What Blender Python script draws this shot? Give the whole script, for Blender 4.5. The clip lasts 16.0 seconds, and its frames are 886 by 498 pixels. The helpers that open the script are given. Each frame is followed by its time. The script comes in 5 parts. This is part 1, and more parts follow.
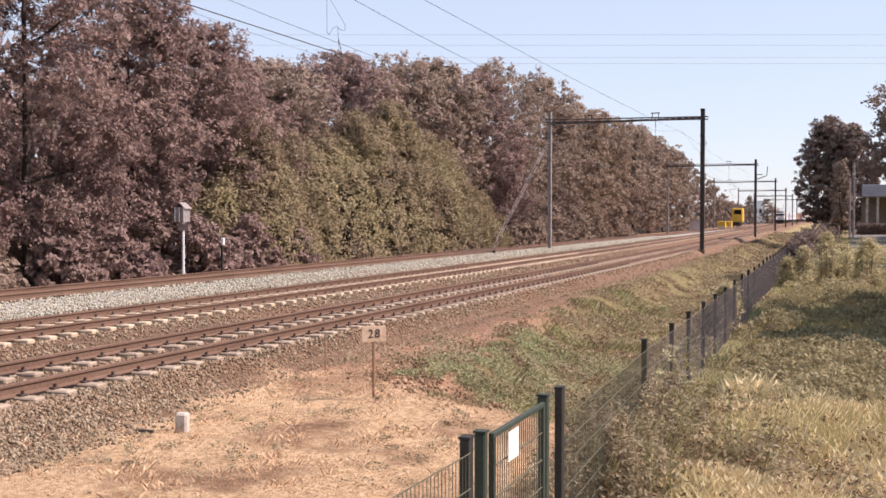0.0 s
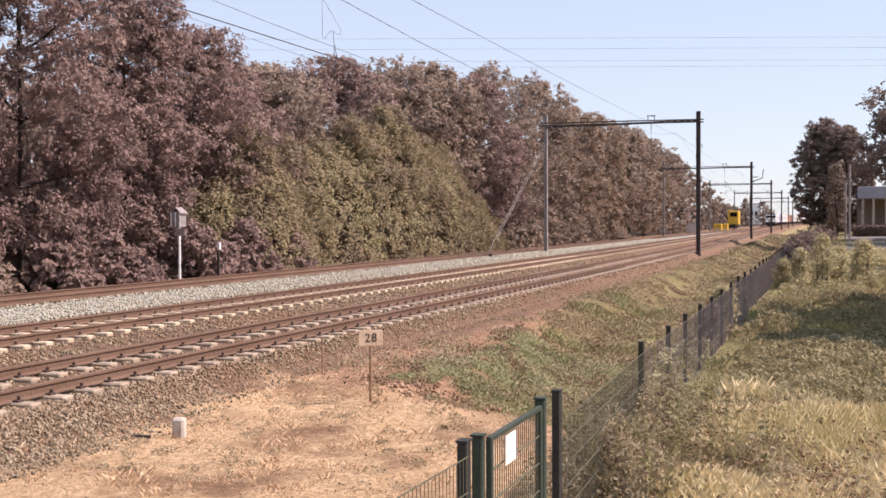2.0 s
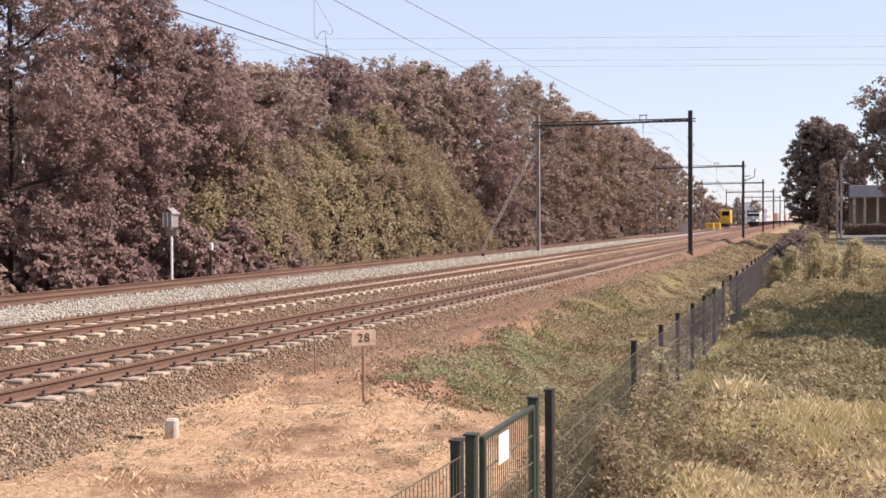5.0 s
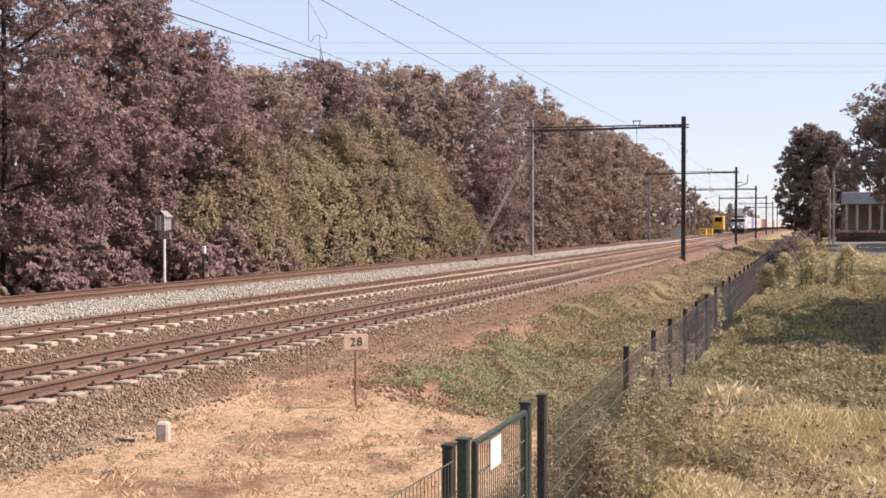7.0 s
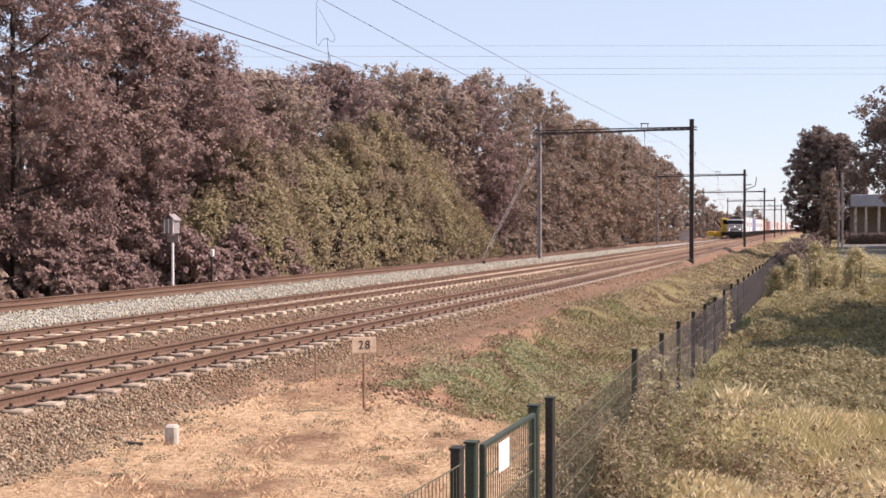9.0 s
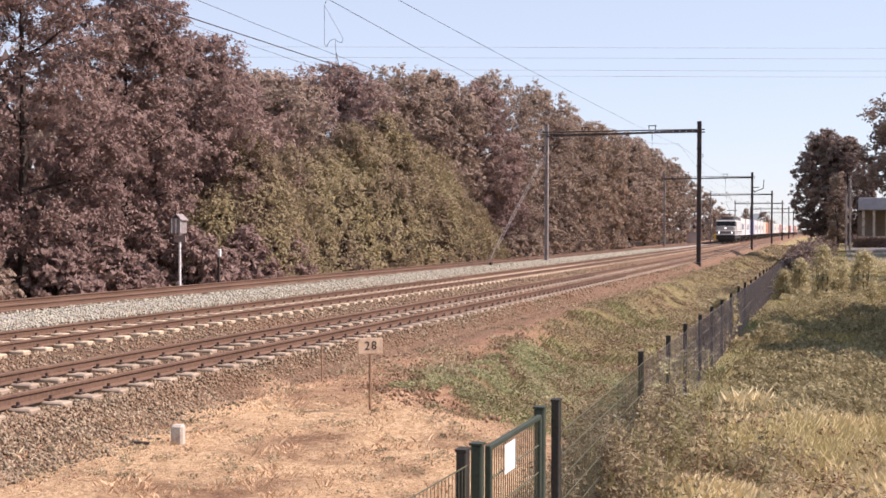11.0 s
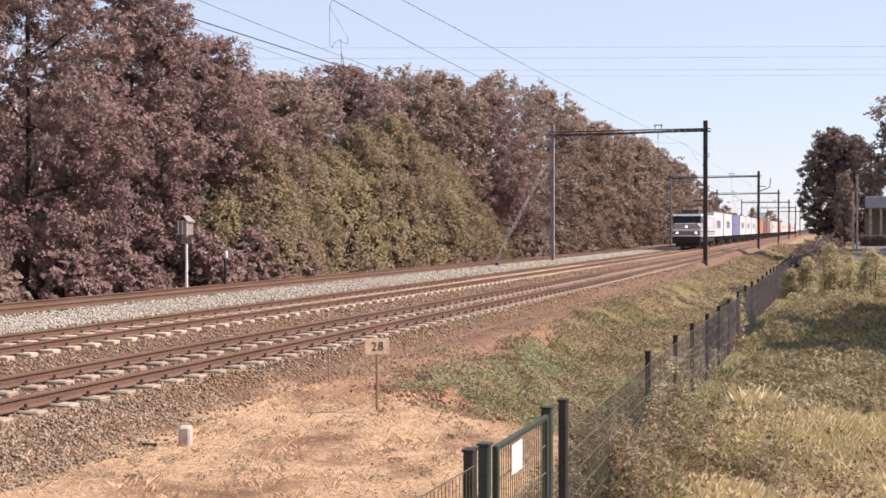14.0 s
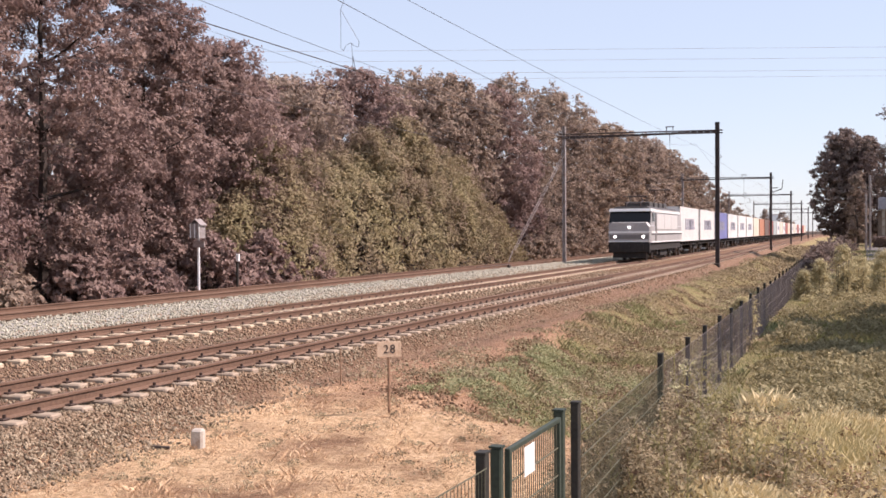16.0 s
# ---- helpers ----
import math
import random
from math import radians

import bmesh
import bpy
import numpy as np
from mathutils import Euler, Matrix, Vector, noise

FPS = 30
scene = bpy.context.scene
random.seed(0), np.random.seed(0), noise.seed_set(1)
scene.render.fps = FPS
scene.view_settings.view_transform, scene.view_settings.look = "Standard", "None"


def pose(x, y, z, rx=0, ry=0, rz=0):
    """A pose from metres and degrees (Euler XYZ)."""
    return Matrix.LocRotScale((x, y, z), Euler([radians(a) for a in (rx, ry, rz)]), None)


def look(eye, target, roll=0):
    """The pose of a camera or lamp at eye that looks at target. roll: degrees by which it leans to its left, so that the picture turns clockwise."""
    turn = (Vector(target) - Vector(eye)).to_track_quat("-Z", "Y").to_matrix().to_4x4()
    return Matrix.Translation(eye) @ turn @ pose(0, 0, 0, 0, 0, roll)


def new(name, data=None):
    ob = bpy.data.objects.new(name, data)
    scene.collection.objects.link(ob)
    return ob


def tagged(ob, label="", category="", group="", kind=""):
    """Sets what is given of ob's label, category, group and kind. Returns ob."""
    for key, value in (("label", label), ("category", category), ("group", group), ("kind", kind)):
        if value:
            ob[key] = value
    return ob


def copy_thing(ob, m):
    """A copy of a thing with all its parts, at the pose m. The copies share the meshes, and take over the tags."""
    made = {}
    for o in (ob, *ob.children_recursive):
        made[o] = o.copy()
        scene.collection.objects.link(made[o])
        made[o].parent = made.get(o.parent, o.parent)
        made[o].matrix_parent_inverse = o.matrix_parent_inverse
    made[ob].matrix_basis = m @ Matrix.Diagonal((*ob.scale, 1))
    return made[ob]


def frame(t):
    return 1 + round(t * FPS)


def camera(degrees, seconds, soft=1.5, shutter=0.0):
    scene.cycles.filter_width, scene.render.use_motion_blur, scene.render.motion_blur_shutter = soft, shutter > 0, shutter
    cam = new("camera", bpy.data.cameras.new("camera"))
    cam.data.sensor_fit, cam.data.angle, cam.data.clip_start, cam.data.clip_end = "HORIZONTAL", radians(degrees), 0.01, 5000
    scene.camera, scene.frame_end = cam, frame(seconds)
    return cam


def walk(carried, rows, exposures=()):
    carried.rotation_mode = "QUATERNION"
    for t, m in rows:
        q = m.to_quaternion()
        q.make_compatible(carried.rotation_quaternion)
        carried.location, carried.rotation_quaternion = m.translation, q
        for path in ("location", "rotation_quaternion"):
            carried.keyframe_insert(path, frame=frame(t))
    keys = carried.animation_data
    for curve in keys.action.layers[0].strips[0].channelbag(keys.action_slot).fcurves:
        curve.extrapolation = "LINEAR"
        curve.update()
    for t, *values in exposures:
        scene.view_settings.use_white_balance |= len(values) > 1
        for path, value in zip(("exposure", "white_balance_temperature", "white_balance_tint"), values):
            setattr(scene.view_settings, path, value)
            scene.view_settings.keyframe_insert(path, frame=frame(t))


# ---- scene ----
EYE = (0.0, 0.0, 2.02)
cam = camera(42.8, 16.0, soft=1.6)
PATH = (
    (0, 19.668, -1.592, 0.001),
    (0.5, 19.707, -1.498, 0.028),
    (1, 19.480, -1.468, 0.347),
    (1.5, 19.603, -1.228, 0.257),
    (2, 19.480, -1.404, 0.255),
    (2.5, 19.524, -1.448, 0.285),
    (3, 19.503, -1.594, 0.364),
    (3.5, 19.318, -1.628, 0.444),
    (4, 18.993, -1.478, 0.534),
    (6.5, 19.293, -1.422, 0.175),
    (7, 18.759, -1.196, 0.076),
    (7.5, 19.017, -0.663, 0.126),
    (8, 18.979, -0.687, -0.003),
    (8.5, 19.012, -1.060, 0.276),
    (9, 19.159, -1.045, 0.151),
    (11.5, 19.545, -0.973, -0.100),
    (12, 19.631, -1.051, 0.082),
    (12.5, 19.587, -0.957, -0.096),
    (13, 19.672, -0.910, -0.049),
    (13.5, 19.704, -1.034, -0.007),
    (14, 19.821, -0.959, 0.135),
    (14.5, 19.944, -0.800, 0.131),
    (15, 20.050, -0.772, 0.035),
    (15.5, 20.065, -0.799, 0.149),
    (16, 20.405, -0.826, 0.316),
)
walk(cam, [(t, pose(*EYE, 90 + p, r, y)) for t, y, p, r in PATH], exposures=((0.0, 0.63, 6720, 26), (16.0, 0.63, 6720, 26)))

# ---- world, sun ----
SUN = Vector((0.95, 0.30, 0.0)).normalized() * math.cos(radians(48)) + Vector((0, 0, math.sin(radians(48))))
world = bpy.data.worlds.new("sky")
scene.world = world
world.use_nodes = True
wn = world.node_tree
sky = wn.nodes.new("ShaderNodeTexSky")
sky.sky_type, sky.sun_disc = "NISHITA", False
sky.sun_elevation, sky.sun_rotation = radians(48), math.atan2(0.95, 0.30)
sky.air_density, sky.dust_density, sky.ozone_density = 1.0, 0.3, 3.0
haze = wn.nodes.new("ShaderNodeMix")
haze.data_type = "RGBA"
haze.inputs[0].default_value = 0.66
haze.inputs[7].default_value = (3.45, 4.22, 4.74, 1)      # thin even haze over the whole sky
wn.links.new(sky.outputs[0], haze.inputs[6])
wn.links.new(haze.outputs[2], wn.nodes["Background"].inputs[0])
wn.nodes["Background"].inputs[1].default_value = 0.125
lamp = bpy.data.lights.new("sun", "SUN")
lamp.energy, lamp.angle, lamp.color = 4.4, radians(0.6), (1.0, 0.93, 0.84)
sun = new("sun", lamp)
sun.matrix_world = look(SUN * 100, (0, 0, 0))

# ---- materials ----
def nodes_of(name, rough=0.8, metal=0.0, spec=0.3):
    m = bpy.data.materials.new(name)
    m.use_nodes = True
    b = m.node_tree.nodes["Principled BSDF"]
    b.inputs["Roughness"].default_value = rough
    b.inputs["Metallic"].default_value = metal
    b.inputs["Specular IOR Level"].default_value = spec
    return m, m.node_tree, b


def noise_fac(nt, scale, detail=6.0, rough=0.6, stretch=None):
    co = nt.nodes.new("ShaderNodeTexCoord")
    tex = nt.nodes.new("ShaderNodeTexNoise")
    tex.inputs["Scale"].default_value, tex.inputs["Detail"].default_value = scale, detail
    tex.inputs["Roughness"].default_value = rough
    if stretch:
        mp = nt.nodes.new("ShaderNodeMapping")
        mp.inputs["Scale"].default_value = stretch
        nt.links.new(co.outputs["Object"], mp.inputs[0])
        nt.links.new(mp.outputs[0], tex.inputs["Vector"])
    else:
        nt.links.new(co.outputs["Object"], tex.inputs["Vector"])
    return tex.outputs["Fac"]


def ramp(nt, fac, stops):
    r = nt.nodes.new("ShaderNodeValToRGB")
    e = r.color_ramp.elements
    while len(e) < len(stops):
        e.new(0.5)
    for k, (at, c) in zip(e, stops):
        k.position, k.color = at, (*c, 1)
    nt.links.new(fac, r.inputs[0])
    return r.outputs[0]


def mix(nt, fac, a, b, kind="MIX"):
    n = nt.nodes.new("ShaderNodeMix")
    n.data_type, n.blend_type = "RGBA", kind
    if isinstance(fac, float):
        n.inputs[0].default_value = fac
    else:
        nt.links.new(fac, n.inputs[0])
    for i, v in ((6, a), (7, b)):
        if isinstance(v, tuple):
            n.inputs[i].default_value = (*v, 1)
        else:
            nt.links.new(v, n.inputs[i])
    return n.outputs[2]


def bump(nt, bsdf, fac, strength=0.4, dist=0.02):
    n = nt.nodes.new("ShaderNodeBump")
    n.inputs["Strength"].default_value, n.inputs["Distance"].default_value = strength, dist
    nt.links.new(fac, n.inputs["Height"])
    nt.links.new(n.outputs[0], bsdf.inputs["Normal"])


def mat(name, c1, c2, scale=3.0, rough=0.8, metal=0.0, fine=None, bump_at=None, spec=0.3, stretch=None, wear=None):
    """Two tones over coarse noise, broken by fine noise; wear: a colour in scattered stains."""
    m, nt, b = nodes_of(name, rough, metal, spec)
    col = ramp(nt, noise_fac(nt, scale, stretch=stretch), [(0.3, c1), (0.7, c2)])
    f = noise_fac(nt, fine or scale * 9, 4.0)
    col = mix(nt, 0.35, col, ramp(nt, f, [(0.3, tuple(x * 0.55 for x in c1)), (0.7, tuple(min(1, x * 1.3) for x in c2))]))
    if wear:
        w = ramp(nt, noise_fac(nt, scale * 0.6 + 0.5, 8.0, 0.7), [(0.52, (0, 0, 0)), (0.66, (1, 1, 1))])
        col = mix(nt, w, col, wear)
    nt.links.new(col, b.inputs["Base Color"])
    if bump_at:
        bump(nt, b, f, 0.5, bump_at)
    return m


def leaf_mat(name, dark, mid, light, scale=0.35, vary=0.55):
    """Leaves: one tone per leaf out of three, drifting over the crown, slightly translucent."""
    m, nt, b = nodes_of(name, 0.75, 0.0, 0.12)
    geo = nt.nodes.new("ShaderNodeNewGeometry")
    soft = [tuple(vary * a + (1 - vary) * b for a, b in zip(c, mid)) for c in (dark, light)]
    per = ramp(nt, geo.outputs["Random Per Island"], [(0.0, soft[0]), (0.5, mid), (1.0, soft[1])])
    big = ramp(nt, noise_fac(nt, scale, 3.0), [(0.35, dark), (0.65, light)])
    col = mix(nt, 0.5, per, big)
    nt.links.new(col, b.inputs["Base Color"])
    tr = nt.nodes.new("ShaderNodeBsdfTranslucent")
    nt.links.new(col, tr.inputs[0])
    ms = nt.nodes.new("ShaderNodeMixShader")
    ms.inputs[0].default_value = 0.3
    nt.links.new(b.outputs[0], ms.inputs[1])
    nt.links.new(tr.outputs[0], ms.inputs[2])
    nt.links.new(ms.outputs[0], nt.nodes["Material Output"].inputs[0])
    return m


def island_mat(name, tones, rough=0.9, scale=1.0, patch=None):
    """Loose pieces joined in one mesh: a tone per piece; patch: a second tone over wide stains."""
    m, nt, b = nodes_of(name, rough, 0.0, 0.2)
    geo = nt.nodes.new("ShaderNodeNewGeometry")
    n = len(tones) - 1
    col = ramp(nt, geo.outputs["Random Per Island"], [(i / n, c) for i, c in enumerate(tones)])
    if patch:
        w = ramp(nt, noise_fac(nt, scale, 4.0), [(0.42, (0, 0, 0)), (0.62, (0.7, 0.7, 0.7))])
        col = mix(nt, w, col, patch)
    nt.links.new(col, b.inputs["Base Color"])
    return m


def object_mat(name, tones, rough=0.9, scale=14.0, metal=0.0):
    """Pieces that are objects: a tone per object, with grain."""
    m, nt, b = nodes_of(name, rough, metal, 0.25)
    info = nt.nodes.new("ShaderNodeObjectInfo")
    n = len(tones) - 1
    col = ramp(nt, info.outputs["Random"], [(i / n, c) for i, c in enumerate(tones)])
    f = noise_fac(nt, scale, 6.0)
    col = mix(nt, 0.4, col, ramp(nt, f, [(0.3, tuple(x * 0.5 for x in tones[0])), (0.7, tones[-1])]))
    nt.links.new(col, b.inputs["Base Color"])
    bump(nt, b, f, 0.4, 0.01)
    return m


def plain(name, c, rough=0.5, metal=0.0, emit=0.0):
    m, nt, b = nodes_of(name, rough, metal)
    col = ramp(nt, noise_fac(nt, 6.0), [(0.3, tuple(x * 0.85 for x in c)), (0.7, c)])
    nt.links.new(col, b.inputs["Base Color"])
    if emit:
        b.inputs["Emission Color"].default_value = (*c, 1)
        b.inputs["Emission Strength"].default_value = emit
    return m


RUST = mat("rusty_rail", (0.115, 0.066, 0.044), (0.2, 0.122, 0.085), 2.5, 0.75, 0.1, stretch=(1, 0.2, 1))
RAILTOP = mat("worn_rail_head", (0.045, 0.028, 0.022), (0.08, 0.05, 0.04), 2.0, 0.6, 0.2)
CONCRETE = mat("concrete", (0.42, 0.37, 0.31), (0.55, 0.49, 0.42), 5.0, 0.9, bump_at=0.004, wear=(0.3, 0.2, 0.14))
SLEEPER = object_mat("sleeper_concrete", [(0.33, 0.25, 0.185), (0.47, 0.37, 0.28), (0.4, 0.31, 0.23)])
PALE_SLEEPER = object_mat("pale_sleeper_concrete", [(0.47, 0.36, 0.25), (0.66, 0.53, 0.385), (0.56, 0.44, 0.31)])
IRON = mat("dark_iron", (0.035, 0.03, 0.03), (0.07, 0.055, 0.05), 8.0, 0.6, 0.3)
BALLAST = island_mat("ballast_stone", [(0.11, 0.076, 0.05), (0.215, 0.16, 0.107), (0.38, 0.3, 0.21), (0.16, 0.112, 0.072)], 0.95, 0.35, (0.26, 0.155, 0.097))
GREY_BALLAST = island_mat("grey_ballast_stone", [(0.25, 0.235, 0.185), (0.36, 0.34, 0.27), (0.46, 0.43, 0.345), (0.3, 0.275, 0.215)], 0.95, 0.3)
GREENPAINT = mat("green_paint", (0.03, 0.041, 0.031), (0.052, 0.066, 0.05), 3.0, 0.62, 0.0, wear=(0.07, 0.08, 0.06), spec=0.25)
DARKPAINT = mat("dark_green_paint", (0.026, 0.024, 0.021), (0.046, 0.043, 0.038), 3.0, 0.7, 0.0, spec=0.2)
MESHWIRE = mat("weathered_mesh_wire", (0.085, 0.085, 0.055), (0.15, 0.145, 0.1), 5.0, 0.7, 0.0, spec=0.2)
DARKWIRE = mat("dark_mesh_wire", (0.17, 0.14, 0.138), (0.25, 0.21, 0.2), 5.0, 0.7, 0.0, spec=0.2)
MASTSTEEL = mat("mast_steel", (0.05, 0.042, 0.042), (0.10, 0.08, 0.075), 2.0, 0.6, 0.3, wear=(0.12, 0.08, 0.065))
GALV = mat("galvanised_mast", (0.26, 0.22, 0.21), (0.42, 0.37, 0.35), 1.5, 0.5, 0.3, wear=(0.22, 0.15, 0.12))
WIRE = plain("wire", (0.09, 0.08, 0.08), 0.5, 0.3)
WHITE = plain("white_enamel", (0.82, 0.82, 0.8), 0.35)
CREAM = mat("weathered_cream_board", (0.5, 0.36, 0.25), (0.62, 0.46, 0.33), 12.0, 0.7, wear=(0.4, 0.26, 0.17))
BLACKPAINT = plain("black_letter", (0.05, 0.035, 0.03), 0.6)
BARK = mat("bark", (0.035, 0.027, 0.024), (0.085, 0.066, 0.056), 6.0, 0.95, bump_at=0.02, stretch=(1, 1, 0.2))
LEAF_PURPLE = leaf_mat("leaves_purple_brown", (0.16, 0.1, 0.094), (0.295, 0.2, 0.178), (0.425, 0.312, 0.26))
LEAF_BROWN = leaf_mat("leaves_brown", (0.205, 0.145, 0.122), (0.345, 0.258, 0.205), (0.47, 0.372, 0.28))
LEAF_RUST = leaf_mat("leaves_russet", (0.215, 0.15, 0.122), (0.36, 0.265, 0.205), (0.49, 0.378, 0.265))
LEAF_OLIVE = leaf_mat("leaves_olive", (0.2, 0.134, 0.11), (0.295, 0.226, 0.156), (0.41, 0.36, 0.182), 0.28)
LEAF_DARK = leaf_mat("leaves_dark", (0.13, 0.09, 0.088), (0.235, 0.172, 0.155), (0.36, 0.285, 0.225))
LEAF_WEED = leaf_mat("leaves_weed", (0.15, 0.12, 0.062), (0.3, 0.252, 0.138), (0.48, 0.41, 0.245), 1.5, vary=1.15)
LEAF_BRAMBLE = leaf_mat("leaves_bramble", (0.12, 0.08, 0.05), (0.29, 0.215, 0.13), (0.54, 0.45, 0.29), 1.5, vary=1.15)
LEAF_GREEN = leaf_mat("leaves_green", (0.175, 0.178, 0.088), (0.31, 0.31, 0.165), (0.47, 0.455, 0.26), 1.0, vary=1.15)


# ---- mesh helpers ----
def box(bm, c, size, rot=None, bevel=0.0):
    got = bmesh.ops.create_cube(bm, size=1.0)["verts"]
    m = Matrix.LocRotScale(c, Euler([radians(a) for a in rot]) if rot else None, size)
    bmesh.ops.transform(bm, matrix=m, verts=got)
    if bevel:
        es = list({e for v in got for e in v.link_edges})
        bmesh.ops.bevel(bm, geom=es, offset=bevel, segments=1, affect="EDGES")


def rod(bm, a, b, r1, r2=None, seg=8):
    a, b = Vector(a), Vector(b)
    d = b - a
    m = Matrix.Translation((a + b) / 2) @ d.to_track_quat("Z", "Y").to_matrix().to_4x4()
    bmesh.ops.create_cone(bm, cap_ends=True, segments=seg, radius1=r1, radius2=r1 if r2 is None else r2, depth=d.length, matrix=m)


def prism(bm, outline, x0, x1):
    """An outline in (y, z), drawn out from x0 to x1."""
    a = [bm.verts.new((x0, y, z)) for y, z in outline]
    b = [bm.verts.new((x1, y, z)) for y, z in outline]
    bm.faces.new(a), bm.faces.new(b[::-1])
    n = len(a)
    for i in range(n):
        bm.faces.new((a[i], b[i], b[(i + 1) % n], a[(i + 1) % n]))
    bmesh.ops.recalc_face_normals(bm, faces=bm.faces)


def part(name, bm, material, parent=None, label="", at=None):
    me = bpy.data.meshes.new(name)
    bm.to_mesh(me)
    bm.free()
    me.materials.append(material)
    ob = new(name, me)
    if parent:
        ob.parent = parent
    if at:
        ob.matrix_basis = at
    if label:
        tagged(ob, label)
    return ob


def raw(name, verts, faces, material, parent=None, smooth=False):
    me = bpy.data.meshes.new(name)
    me.from_pydata([tuple(v) for v in verts], [], [tuple(f) for f in faces])
    me.materials.append(material)
    if smooth:
        me.polygons.foreach_set("use_smooth", [True] * len(me.polygons))
    ob = new(name, me)
    if parent:
        ob.parent = parent
    return ob


def soup(name, verts, size, material, parent=None):
    """Many loose faces of `size` corners each, from an (n * size, 3) array."""
    v = np.asarray(verts, np.float32).reshape(-1, 3)
    n = len(v) // size
    me = bpy.data.meshes.new(name)
    me.vertices.add(len(v))
    me.vertices.foreach_set("co", v.ravel())
    me.loops.add(len(v))
    me.loops.foreach_set("vertex_index", np.arange(len(v), dtype=np.int32))
    me.polygons.add(n)
    me.polygons.foreach_set("loop_start", np.arange(0, n * size, size, dtype=np.int32))
    me.polygons.foreach_set("loop_total", np.full(n, size, np.int32))
    me.update(calc_edges=True)
    me.materials.append(material)
    ob = new(name, me)
    if parent:
        ob.parent = parent
    return ob


def thing(name, label, category, m=None, group=""):
    ob = tagged(new(name), label, category, group)
    ob.empty_display_size = 0.2
    if m:
        ob.matrix_basis = m
    return ob


RNG = np.random.default_rng(7)


def off(y):
    """How far the line bends to the left at y: a gentle curve from 20 to 100, straight to 360, then back to the right."""
    y = np.asarray(y, float)
    q = -0.0215 * (np.clip(y, 20, 100) - 20) ** 2 / 160
    q = q - 0.0215 * np.clip(y - 100, 0, None)
    return q + 0.0000865 * (np.clip(y, 360, 600) - 360) ** 2 + 0.0415 * np.clip(y - 600, 0, None)


def smooth(a, b, x):
    t = np.clip((x - a) / (b - a), 0, 1)
    return t * t * (3 - 2 * t)


def vnoise(x, y, scale, seed=0):
    """Soft noise over the plan, about -1 to 1."""
    x, y = np.asarray(x, float) / scale, np.asarray(y, float) / scale
    r = np.random.default_rng(seed)
    out = 0
    for k in range(5):
        a, b, c = r.uniform(-1, 1), r.uniform(-1, 1), r.uniform(0, 6.3)
        f = 2.2 * (0.6 + 0.35 * k)
        h = math.hypot(a, b) + 1e-6
        out = out + np.sin(f * (a * x + b * y) / h + c) * np.cos(f * (b * x - a * y) / h * 0.8 + 2 * c)
    return out / 2.6


T1, T2, T3 = -10.31, -14.75, -21.6      # centre lines of the tracks, rail heads at z = 0


def height(x, y):
    """The lie of the land, with the track bed below the rails."""
    x, y = np.asarray(x, float), np.asarray(y, float)
    u = x - off(y)
    toe = -8.62 + 0.9 * (1 - smooth(8, 17, y))
    sand = -0.52 + (0.05 * vnoise(x, y, 2.0, 3) + 0.03 * vnoise(x, y, 0.6, 4)) * (1 - 0.75 * smooth(18, 30, y))
    sand = sand + (0.09 * vnoise(x, y, 0.8, 12) + 0.06 * vnoise(x, y, 0.42, 13)) * np.exp(-((u + 4.9) / 1.3) ** 2 - ((y - 13.6) / 1.9) ** 2)
    sand = sand + 0.12 * np.exp(-((u + 5.3) / 0.9) ** 2 - ((y - 13.6) / 1.3) ** 2)
    ditch_end = smooth(13.6, 16.2, y + 0.45 * vnoise(x, y, 1.6, 5) - 0.5 * (u + 5.0))
    edge = -6.1 - 1.6 * smooth(17, 30, y) + 0.12 * vnoise(x, y, 2.6, 6) * (1 - 0.75 * smooth(17, 26, y))
    ditch = smooth(edge, edge + 1.7, u) * (1 - smooth(-3.6, -2.4, u)) * ditch_end * 0.62
    right = -0.13 * smooth(-4.5, -2.5, u)
    z = sand + right - ditch + 0.05 * vnoise(x, y, 4.0, 8) * smooth(-7, -3, u) * (1 - 0.7 * smooth(18, 28, y))
    z = z + 1.25 * smooth(45, 115, y) * smooth(-3.2, 0.5, u)
    bed = -0.215
    z = z + (bed - z) * (1 - smooth(-9.15, toe, u))
    west = smooth(-23.2, -25.0, u)
    z = z * (1 - west) + west * (-0.45 + 0.15 * vnoise(x, y, 5.0, 9))
    return z


LEAF_PALE = leaf_mat("leaves_pale_weed", (0.3, 0.25, 0.14), (0.5, 0.43, 0.25), (0.66, 0.58, 0.36), 1.5, vary=1.15)
LAWN = island_mat("green_grass", [(0.18, 0.18, 0.06), (0.28, 0.27, 0.1), (0.4, 0.36, 0.16)], 0.7, 0.6, (0.4, 0.3, 0.15))
LUSH = island_mat("lush_grass", [(0.16, 0.17, 0.075), (0.27, 0.28, 0.13), (0.4, 0.39, 0.2)], 0.7, 0.35, (0.3, 0.21, 0.12))
STRAW = island_mat("dry_grass", [(0.55, 0.43, 0.24), (0.76, 0.63, 0.39), (0.85, 0.73, 0.48), (0.62, 0.5, 0.28)], 0.8, 0.5, (0.52, 0.44, 0.22))
SANDSTRAW = island_mat("bleached_straw", [(0.4, 0.235, 0.13), (0.64, 0.43, 0.26), (0.8, 0.59, 0.39), (0.3, 0.17, 0.1)], 0.85, 0.6)
PEBBLE = island_mat("sandy_pebble", [(0.25, 0.14, 0.08), (0.45, 0.29, 0.18), (0.62, 0.45, 0.3)], 0.95, 0.6)


